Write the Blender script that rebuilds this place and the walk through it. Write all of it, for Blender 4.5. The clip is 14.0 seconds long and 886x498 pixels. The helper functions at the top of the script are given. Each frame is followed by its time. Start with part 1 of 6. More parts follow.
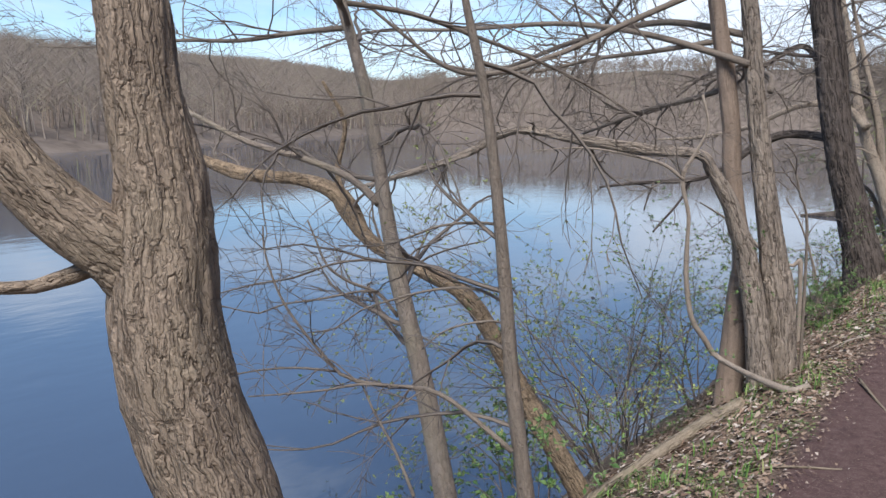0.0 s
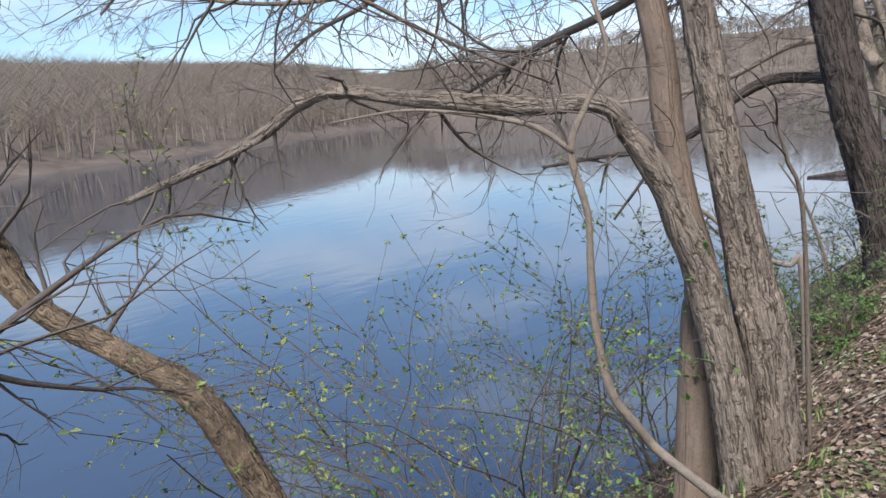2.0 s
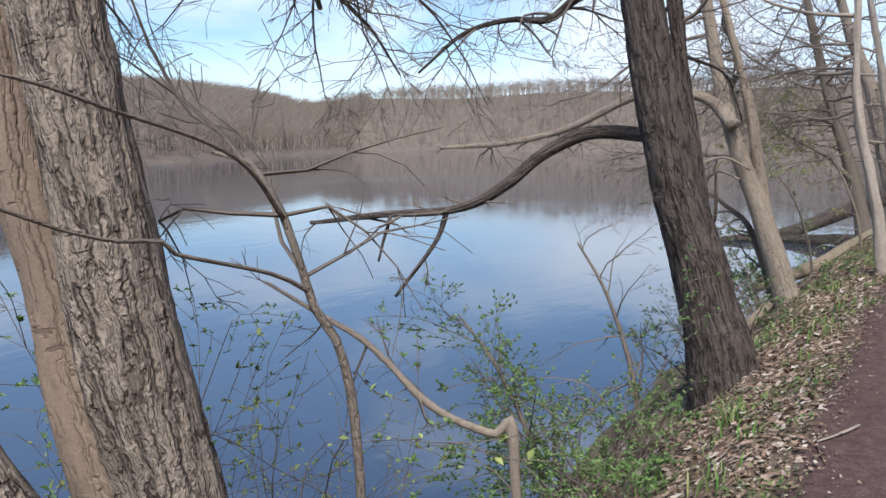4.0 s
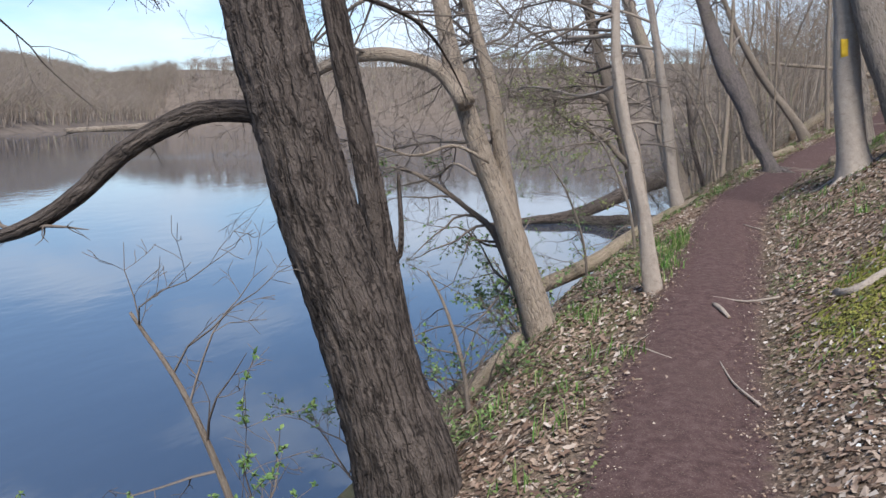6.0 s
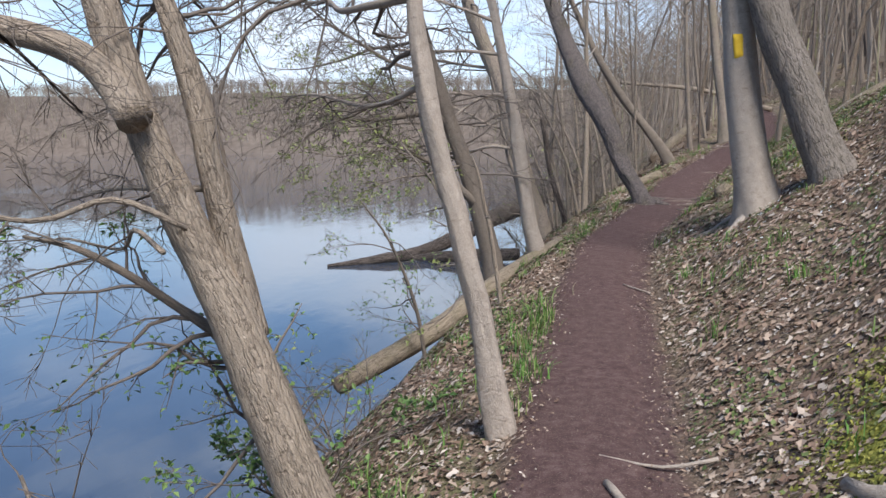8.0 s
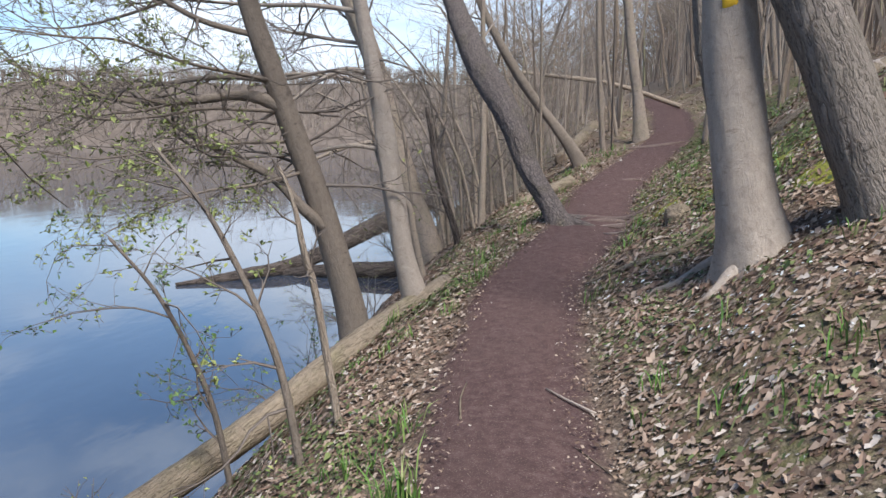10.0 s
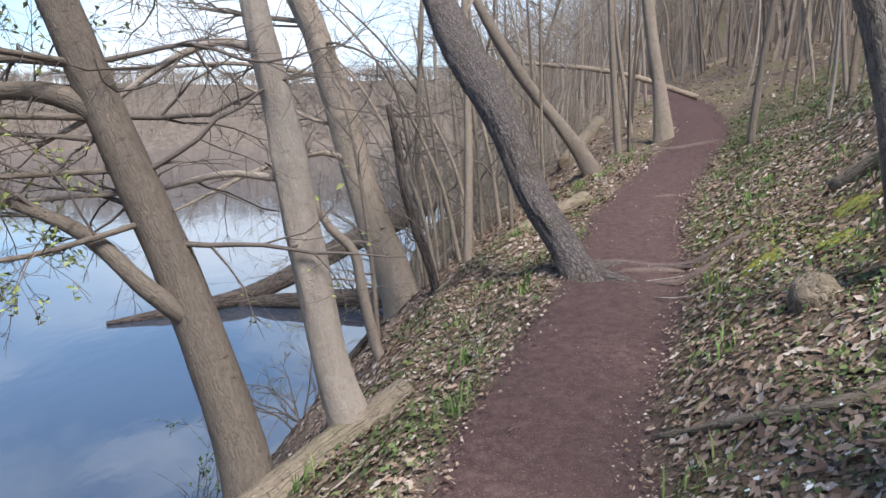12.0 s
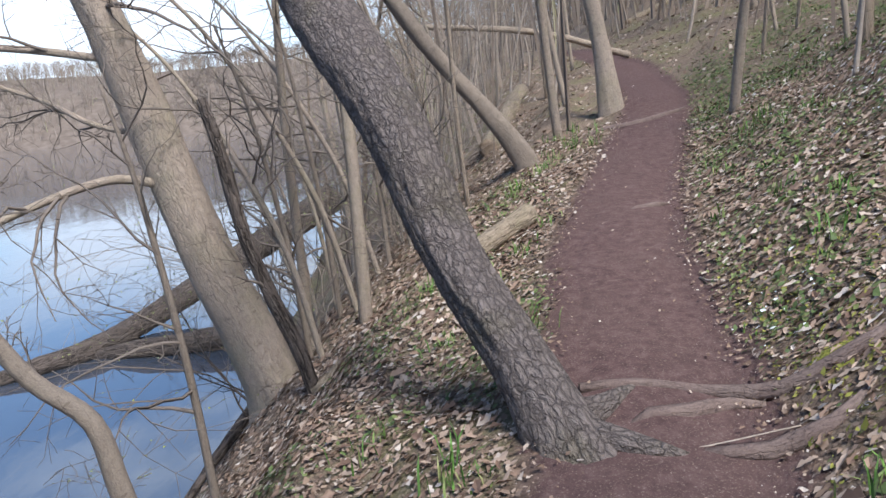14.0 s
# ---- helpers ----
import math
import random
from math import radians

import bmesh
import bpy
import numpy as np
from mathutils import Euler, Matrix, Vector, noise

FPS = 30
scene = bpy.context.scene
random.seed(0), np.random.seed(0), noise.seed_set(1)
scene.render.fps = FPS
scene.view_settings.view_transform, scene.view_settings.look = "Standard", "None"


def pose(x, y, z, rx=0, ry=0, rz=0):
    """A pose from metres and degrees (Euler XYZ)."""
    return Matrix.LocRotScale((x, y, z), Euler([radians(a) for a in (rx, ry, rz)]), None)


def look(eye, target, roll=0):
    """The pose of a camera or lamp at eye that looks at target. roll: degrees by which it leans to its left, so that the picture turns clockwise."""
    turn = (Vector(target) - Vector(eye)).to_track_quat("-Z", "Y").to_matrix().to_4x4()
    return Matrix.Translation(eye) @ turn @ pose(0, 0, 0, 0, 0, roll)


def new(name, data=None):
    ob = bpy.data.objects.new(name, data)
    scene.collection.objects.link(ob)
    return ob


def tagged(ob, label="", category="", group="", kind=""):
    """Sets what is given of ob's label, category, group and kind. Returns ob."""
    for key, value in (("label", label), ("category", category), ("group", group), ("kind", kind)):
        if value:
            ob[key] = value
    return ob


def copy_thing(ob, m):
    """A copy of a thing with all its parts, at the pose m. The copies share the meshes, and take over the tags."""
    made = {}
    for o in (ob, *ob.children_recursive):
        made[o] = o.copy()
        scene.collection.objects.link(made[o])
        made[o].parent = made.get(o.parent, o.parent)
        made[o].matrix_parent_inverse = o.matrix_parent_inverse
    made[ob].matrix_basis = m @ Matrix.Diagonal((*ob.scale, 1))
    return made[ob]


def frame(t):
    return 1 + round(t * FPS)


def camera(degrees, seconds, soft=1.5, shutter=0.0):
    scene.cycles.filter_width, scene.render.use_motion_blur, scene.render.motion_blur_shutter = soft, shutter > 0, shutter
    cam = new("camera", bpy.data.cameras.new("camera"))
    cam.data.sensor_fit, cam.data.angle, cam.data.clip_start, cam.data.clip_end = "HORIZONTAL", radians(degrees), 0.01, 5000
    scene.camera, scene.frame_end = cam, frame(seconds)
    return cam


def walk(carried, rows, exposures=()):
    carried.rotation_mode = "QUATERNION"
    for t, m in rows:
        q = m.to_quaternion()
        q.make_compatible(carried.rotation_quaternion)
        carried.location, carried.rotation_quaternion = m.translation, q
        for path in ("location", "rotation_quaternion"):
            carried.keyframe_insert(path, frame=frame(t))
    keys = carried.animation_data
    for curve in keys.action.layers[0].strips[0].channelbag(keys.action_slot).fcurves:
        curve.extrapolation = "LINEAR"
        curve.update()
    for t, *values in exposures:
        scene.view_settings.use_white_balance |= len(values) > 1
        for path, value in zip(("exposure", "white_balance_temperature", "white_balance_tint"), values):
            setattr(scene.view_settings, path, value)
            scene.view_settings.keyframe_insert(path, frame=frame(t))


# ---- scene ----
cam = camera(61.2, 14.0)

PATH = [
    (0, (-0.006, -0.013, 1.659), (-1.218, 1.542, 1.325), 0.3),
    (0.5, (-0.122, 0.657, 1.633), (-1.356, 2.196, 1.306), 0.8),
    (1, (-0.223, 1.341, 1.609), (-1.456, 2.877, 1.265), -0.4),
    (1.5, (-0.367, 2.0, 1.538), (-1.603, 3.533, 1.19), -4.4),
    (2, (-0.502, 2.646, 1.455), (-1.735, 4.179, 1.094), -4.5),
    (2.5, (-0.587, 3.344, 1.426), (-1.817, 4.879, 1.062), -4.5),
    (3, (-0.613, 3.991, 1.415), (-1.674, 5.656, 1.094), -2.7),
    (3.5, (-0.526, 4.642, 1.41), (-1.574, 6.324, 1.136), -0.0),
    (4, (-0.372, 5.289, 1.425), (-1.447, 6.953, 1.147), -0.1),
    (4.2, (-0.305, 5.512, 1.411), (-1.35, 7.19, 1.104), -0.4),
    (6.3, (-0.335, 8.383, 1.495), (-0.932, 10.261, 1.151), 0.4),
    (6.5, (-0.367, 8.659, 1.498), (-0.93, 10.548, 1.155), 0.5),
    (7, (-0.389, 9.374, 1.489), (-0.881, 11.293, 1.212), 1.0),
    (7.5, (-0.425, 10.084, 1.484), (-0.827, 12.023, 1.201), 0.9),
    (8, (-0.4, 10.773, 1.489), (-0.716, 12.728, 1.211), -0.6),
    (8.5, (-0.406, 11.456, 1.5), (-0.662, 13.418, 1.211), -0.5),
    (9, (-0.395, 12.154, 1.491), (-0.458, 14.131, 1.193), 0.7),
    (9.2, (-0.376, 12.446, 1.47), (-0.436, 14.424, 1.178), 0.8),
    (11.3, (-0.212, 15.255, 1.616), (-0.239, 17.232, 1.317), -1.0),
    (11.5, (-0.186, 15.507, 1.583), (-0.211, 17.485, 1.287), -0.9),
    (12, (-0.15, 16.193, 1.619), (-0.188, 18.17, 1.316), -1.0),
    (12.5, (-0.126, 16.867, 1.653), (-0.161, 18.843, 1.343), -0.8),
    (13, (-0.092, 17.581, 1.683), (-0.134, 19.551, 1.339), -2.1),
    (13.5, (-0.016, 18.25, 1.718), (0.126, 20.209, 1.338), -1.0),
    (14, (0.154, 18.881, 1.763), (0.31, 20.838, 1.38), -5.1),
]
walk(cam, [(t, look(eye, target, roll)) for t, eye, target, roll in PATH], [(0.0, 0.24, 5950, 10), (8.0, 0.26, 5950, 10), (11.5, 0.5, 6000, 10), (14.0, 0.64, 5850, 10)])

# ---------- light ----------
world = bpy.data.worlds.new("sky")
scene.world = world
world.use_nodes = True
wn, wl = world.node_tree.nodes, world.node_tree.links
SUN_AZ, SUN_EL = radians(152), radians(54)      # clockwise from +y
sky = wn.new("ShaderNodeTexSky")
sky.sky_type, sky.sun_disc, sky.sun_elevation, sky.sun_rotation = "NISHITA", False, SUN_EL, SUN_AZ
sky.air_density, sky.dust_density, sky.ozone_density = 1.0, 0.15, 3.0
tc, mp, cn, cr, mx = (wn.new("ShaderNode" + k) for k in ("TexCoord", "Mapping", "TexNoise", "ValToRGB", "Mix"))
mp.inputs["Scale"].default_value = (1.0, 1.0, 3.2)
cn.inputs["Scale"].default_value, cn.inputs["Detail"].default_value, cn.inputs["Roughness"].default_value = 2.1, 7, 0.55
cr.color_ramp.elements[0].position, cr.color_ramp.elements[1].position = 0.51, 0.73
mx.data_type = "RGBA"
mx.inputs["B"].default_value = (6.4, 6.9, 7.5, 1)
wl.new(tc.outputs["Generated"], mp.inputs[0]), wl.new(mp.outputs[0], cn.inputs["Vector"])
cover = wn.new("ShaderNodeVectorMath")          # more cloud towards the north and low in the sky
cover.operation, cover.inputs[1].default_value = "DOT_PRODUCT", (0.0, 0.2, -0.32)
more = wn.new("ShaderNodeMath")
more.operation = "ADD"
wl.new(tc.outputs["Generated"], cover.inputs[0]), wl.new(cover.outputs["Value"], more.inputs[0]), wl.new(cn.outputs["Fac"], more.inputs[1])
wl.new(more.outputs[0], cr.inputs[0]), wl.new(cr.outputs[0], mx.inputs["Factor"])
wl.new(sky.outputs[0], mx.inputs["A"]), wl.new(mx.outputs["Result"], wn["Background"].inputs[0])
wn["Background"].inputs[1].default_value = 0.135
sun = bpy.data.lights.new("sun", "SUN")
sun.energy, sun.angle, sun.color = 5.0, radians(24), (1.0, 0.95, 0.87)
so = new("sun", sun)
so.matrix_world = look((math.sin(SUN_AZ) * 30, math.cos(SUN_AZ) * 30, math.tan(SUN_EL) * 30), (0, 0, 0))


# ---------- materials ----------
def material(name, rough=0.85, spec=0.3):
    m = bpy.data.materials.new(name)
    m.use_nodes = True
    b = m.node_tree.nodes["Principled BSDF"]
    b.inputs["Roughness"].default_value = rough
    b.inputs["Specular IOR Level"].default_value = spec
    return m, m.node_tree.nodes, m.node_tree.links, b


def tex(n, l, kind, vec, scale, detail=4, rough=0.6):
    t = n.new("ShaderNodeTex" + kind)
    t.inputs["Scale"].default_value = scale
    if "Detail" in t.inputs:
        t.inputs["Detail"].default_value, t.inputs["Roughness"].default_value = detail, rough
    if vec is not None:
        l.new(vec, t.inputs["Vector"])
    return t


def ramp(n, l, fac, stops):
    r = n.new("ShaderNodeValToRGB")
    while len(r.color_ramp.elements) < len(stops):
        r.color_ramp.elements.new(0.5)
    for e, (p, c) in zip(r.color_ramp.elements, stops):
        e.position, e.color = p, (*c, 1)
    l.new(fac, r.inputs[0])
    return r.outputs[0]


def mixc(n, l, fac, a, b, mode="MIX"):
    m = n.new("ShaderNodeMix")
    m.data_type, m.blend_type = "RGBA", mode
    for s, v in (("Factor", fac), ("A", a), ("B", b)):
        if isinstance(v, (int, float)):
            m.inputs[s].default_value = v
        elif isinstance(v, tuple):
            m.inputs[s].default_value = (*v, 1)
        else:
            l.new(v, m.inputs[s])
    return m.outputs["Result"]


def bump(n, l, b, height, strength, dist):
    k = n.new("ShaderNodeBump")
    k.inputs["Strength"].default_value, k.inputs["Distance"].default_value = strength, dist
    l.new(height, k.inputs["Height"])
    l.new(k.outputs[0], b.inputs["Normal"])


def maths(n, l, op, a, c, d=None):
    m = n.new("ShaderNodeMath")
    m.operation = op
    for k, v in enumerate((a, c, d)):
        if v is None:
            continue
        if isinstance(v, (int, float)):
            m.inputs[k].default_value = v
        else:
            l.new(v, m.inputs[k])
    return m.outputs[0]


def grey(v):
    return (v, v, v)


def bark_material(name, dark, light, patch, cells=36.0, stretch=0.15, depth=0.012, crack=1.0, patch_at=0.58, wide=0.1, blotch=0.0, scaly=False):
    """Bark that runs along the stem: interlacing ridges between furrows or loose scales, fine grain, growth rings, weathered patches."""
    m, n, l, b = material(name, 0.92, 0.12)
    at = n.new("ShaderNodeAttribute")
    at.attribute_name = "bark"
    warp = tex(n, l, "Noise", at.outputs["Vector"], 14, 3, 0.6)
    off = n.new("ShaderNodeVectorMath")
    off.operation = "MULTIPLY_ADD"
    off.inputs[1].default_value = (0.03, 0.03, 0.14)
    l.new(warp.outputs["Color"], off.inputs[0]), l.new(at.outputs["Vector"], off.inputs[2])
    mp = n.new("ShaderNodeMapping")
    mp.inputs["Scale"].default_value = (1, 1, stretch)
    l.new(off.outputs[0], mp.inputs[0])
    fine = tex(n, l, "Noise", at.outputs["Vector"], 150, 5, 0.75)
    streak = tex(n, l, "Noise", mp.outputs[0], cells * 3.2, 4, 0.7)
    big = tex(n, l, "Noise", at.outputs["Vector"], 3.2, 5, 0.65)
    rings = n.new("ShaderNodeMapping")
    rings.inputs["Scale"].default_value = (1.5, 1.5, 4.5)
    l.new(at.outputs["Vector"], rings.inputs[0])
    ring = tex(n, l, "Noise", rings.outputs[0], 6, 4, 0.6)
    if scaly:
        plates = tex(n, l, "Voronoi", mp.outputs[0], cells)
        rim = tex(n, l, "Voronoi", mp.outputs[0], cells)
        rim.feature = "DISTANCE_TO_EDGE"
        rise = ramp(n, l, rim.outputs["Distance"], [(0.0, grey(0)), (wide, grey(0.75)), (0.5, grey(1))])
        tone = maths(n, l, "MULTIPLY_ADD", maths(n, l, "MULTIPLY", plates.outputs["Color"], 1.0), 0.5, maths(n, l, "MULTIPLY", streak.outputs["Fac"], 0.6))
        col = ramp(n, l, tone, [(0.3, tuple(0.6 * p + 0.4 * q for p, q in zip(dark, light))), (0.8, light)])
    else:
        deep = tex(n, l, "Noise", mp.outputs[0], cells * 0.75, 2, 0.5)
        small = tex(n, l, "Noise", mp.outputs[0], cells * 1.7, 3, 0.6)
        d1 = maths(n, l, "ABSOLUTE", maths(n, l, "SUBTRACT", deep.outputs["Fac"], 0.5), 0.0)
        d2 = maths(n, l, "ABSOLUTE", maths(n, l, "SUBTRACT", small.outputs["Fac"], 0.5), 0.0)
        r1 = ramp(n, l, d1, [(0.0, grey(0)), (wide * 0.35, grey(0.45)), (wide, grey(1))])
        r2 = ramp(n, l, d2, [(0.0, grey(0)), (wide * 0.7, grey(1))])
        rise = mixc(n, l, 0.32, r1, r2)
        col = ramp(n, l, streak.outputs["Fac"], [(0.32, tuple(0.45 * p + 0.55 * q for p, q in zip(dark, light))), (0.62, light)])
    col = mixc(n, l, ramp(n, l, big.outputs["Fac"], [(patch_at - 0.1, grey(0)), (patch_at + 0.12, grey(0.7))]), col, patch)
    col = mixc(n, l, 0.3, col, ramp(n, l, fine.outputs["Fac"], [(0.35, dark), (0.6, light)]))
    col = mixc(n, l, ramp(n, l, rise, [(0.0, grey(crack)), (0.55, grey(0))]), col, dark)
    if blotch:
        tall = n.new("ShaderNodeMapping")
        tall.inputs["Scale"].default_value = (1.2, 1.2, 1.5)
        l.new(off.outputs[0], tall.inputs[0])
        spots = tex(n, l, "Noise", tall.outputs[0], 14, 6, 0.75)
        col = mixc(n, l, ramp(n, l, spots.outputs["Fac"], [(0.34, grey(blotch)), (0.46, grey(0))]), col, dark)
        col = mixc(n, l, ramp(n, l, spots.outputs["Fac"], [(0.54, grey(0)), (0.66, grey(blotch))]), col, tuple(min(1, c * 1.2) for c in light))
    scar = ramp(n, l, ring.outputs["Fac"], [(0.31, grey(0.55)), (0.36, grey(0))])
    col = mixc(n, l, scar, col, dark)
    l.new(col, b.inputs["Base Color"])
    hgt = maths(n, l, "MULTIPLY_ADD", fine.outputs["Fac"], 0.22, maths(n, l, "MULTIPLY_ADD", streak.outputs["Fac"], 0.3, rise))
    bump(n, l, b, maths(n, l, "MULTIPLY_ADD", scar, -0.5, hgt), 1.0, depth)
    return m


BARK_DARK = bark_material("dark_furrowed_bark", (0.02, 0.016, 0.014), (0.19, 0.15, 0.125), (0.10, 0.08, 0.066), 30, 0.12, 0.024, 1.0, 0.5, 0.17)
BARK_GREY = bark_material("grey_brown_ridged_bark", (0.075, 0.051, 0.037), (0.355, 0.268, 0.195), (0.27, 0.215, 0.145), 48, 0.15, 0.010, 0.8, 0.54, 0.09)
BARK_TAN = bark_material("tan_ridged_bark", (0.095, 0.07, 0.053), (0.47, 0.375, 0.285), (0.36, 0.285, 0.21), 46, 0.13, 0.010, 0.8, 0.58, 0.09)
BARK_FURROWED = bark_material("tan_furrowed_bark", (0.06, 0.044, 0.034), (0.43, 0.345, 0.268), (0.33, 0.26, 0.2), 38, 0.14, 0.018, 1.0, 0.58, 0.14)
BARK_PALE = bark_material("pale_smooth_bark", (0.21, 0.165, 0.13), (0.48, 0.395, 0.32), (0.42, 0.355, 0.29), 80, 0.4, 0.003, 0.15, 0.55, 0.09, 0.45)
BARK_STOUT = bark_material("grey_brown_smooth_bark", (0.14, 0.108, 0.083), (0.37, 0.295, 0.232), (0.30, 0.26, 0.17), 36, 0.3, 0.006, 0.4, 0.55, 0.06, 0.45)
BARK_SAPLING = bark_material("grey_sapling_bark", (0.12, 0.092, 0.07), (0.33, 0.265, 0.205), (0.26, 0.21, 0.165), 50, 0.4, 0.002, 0.3, 0.55, 0.05, 0.4)
BARK_BROWN = bark_material("brown_smooth_bark", (0.085, 0.058, 0.043), (0.33, 0.245, 0.183), (0.24, 0.175, 0.13), 14, 0.06, 0.006, 0.75, 0.52, 0.025, 0.35)
BARK_MID = bark_material("dark_brown_smooth_bark", (0.075, 0.058, 0.045), (0.25, 0.20, 0.157), (0.19, 0.157, 0.12), 52, 0.25, 0.004, 0.5, 0.58, 0.07, 0.35)
BARK_SCALY = bark_material("scaly_dark_bark", (0.035, 0.027, 0.024), (0.235, 0.192, 0.17), (0.15, 0.132, 0.06), 38, 0.55, 0.02, 0.6, 0.6, 0.10, 0, True)
BARK_ELBOW = bark_material("flaking_orange_brown_bark", (0.05, 0.036, 0.026), (0.40, 0.285, 0.18), (0.14, 0.105, 0.075), 36, 0.25, 0.012, 0.9, 0.52, 0.09, 0.7)
ROOT = bark_material("trodden_root_bark", (0.06, 0.042, 0.036), (0.2, 0.148, 0.125), (0.15, 0.10, 0.088), 50, 0.2, 0.004, 0.6, 0.5, 0.08, 0.4)
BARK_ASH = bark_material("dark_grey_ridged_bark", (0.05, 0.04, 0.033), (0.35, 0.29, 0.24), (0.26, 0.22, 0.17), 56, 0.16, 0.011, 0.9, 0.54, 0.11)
BARK_LOG = bark_material("weathered_log_bark", (0.07, 0.053, 0.038), (0.33, 0.26, 0.185), (0.2, 0.185, 0.09), 34, 0.12, 0.01, 0.8, 0.58, 0.09, 0.4)
TWIG = bark_material("thin_twig_bark", (0.06, 0.047, 0.04), (0.21, 0.17, 0.14), (0.15, 0.125, 0.1), 60, 0.3, 0.001, 0.2)
TWIG_PALE = bark_material("pale_twig_bark", (0.16, 0.125, 0.10), (0.34, 0.28, 0.22), (0.26, 0.215, 0.17), 60, 0.3, 0.001, 0.2)


def island_material(name, stops, rough=0.8, trans=0.0):
    """Small pieces, each with a shade of its own."""
    m, n, l, b = material(name, rough, 0.25)
    g = n.new("ShaderNodeNewGeometry")
    col = ramp(n, l, g.outputs["Random Per Island"], stops)
    tcn = n.new("ShaderNodeTexCoord")
    f = tex(n, l, "Noise", tcn.outputs["Object"], 60, 3, 0.6)
    col = mixc(n, l, 0.35, col, mixc(n, l, f.outputs["Fac"], (0.25, 0.25, 0.25), (1, 1, 1)), "MULTIPLY")
    l.new(col, b.inputs["Base Color"])
    b.inputs["Transmission Weight"].default_value = trans
    return m


LITTER = island_material("dead_leaf", [(0.0, (0.075, 0.047, 0.032)), (0.25, (0.19, 0.122, 0.082)), (0.6, (0.31, 0.217, 0.152)), (0.88, (0.43, 0.33, 0.25)), (1.0, (0.58, 0.50, 0.42))])
PALE_LITTER = island_material("bleached_leaf", [(0.0, (0.15, 0.09, 0.062)), (0.4, (0.30, 0.20, 0.14)), (0.8, (0.42, 0.315, 0.235)), (1.0, (0.58, 0.49, 0.41))])
GREEN = island_material("spring_leaf", [(0.0, (0.07, 0.13, 0.04)), (0.5, (0.13, 0.21, 0.06)), (1.0, (0.22, 0.29, 0.10))], 0.6)
GREEN_DARK = island_material("ground_leaf", [(0.0, (0.06, 0.085, 0.03)), (0.5, (0.115, 0.155, 0.048)), (1.0, (0.21, 0.23, 0.08))], 0.65)
GREEN_PALE = island_material("young_leaf", [(0.0, (0.20, 0.24, 0.07)), (1.0, (0.36, 0.38, 0.13))], 0.6)
GRASS = island_material("grass_blade", [(0.0, (0.07, 0.14, 0.03)), (0.6, (0.14, 0.26, 0.05)), (1.0, (0.34, 0.34, 0.14))], 0.6)
PETAL = island_material("white_petal", [(0.0, (0.7, 0.7, 0.68)), (1.0, (0.85, 0.85, 0.8))], 0.6)
# bare-wood browns, lightened so the colour carries the distance haze
FAR_TREE = island_material("hazed_bare_tree", [(0.0, (0.165, 0.126, 0.098)), (0.5, (0.27, 0.21, 0.165)), (0.93, (0.39, 0.32, 0.255)), (1.0, (0.33, 0.305, 0.16))], 0.95)


def earth(n, l, v):
    """Trodden reddish earth with grit and small crumbs."""
    big, mid, fine = tex(n, l, "Noise", v, 1.3, 4, 0.6), tex(n, l, "Noise", v, 17, 6, 0.7), tex(n, l, "Noise", v, 130, 4, 0.75)
    col = ramp(n, l, mid.outputs["Fac"], [(0.3, (0.058, 0.034, 0.031)), (0.52, (0.094, 0.056, 0.051)), (0.72, (0.148, 0.096, 0.085))])
    col = mixc(n, l, ramp(n, l, big.outputs["Fac"], [(0.4, (0, 0, 0)), (0.65, (0.5, 0.5, 0.5))]), col, (0.095, 0.06, 0.052))
    col = mixc(n, l, ramp(n, l, fine.outputs["Fac"], [(0.56, (0, 0, 0)), (0.7, (0.75, 0.75, 0.75))]), col, (0.29, 0.225, 0.185))
    col = mixc(n, l, ramp(n, l, fine.outputs["Fac"], [(0.3, (0.6, 0.6, 0.6)), (0.42, (0, 0, 0))]), col, (0.055, 0.035, 0.03))
    return col, mid, fine


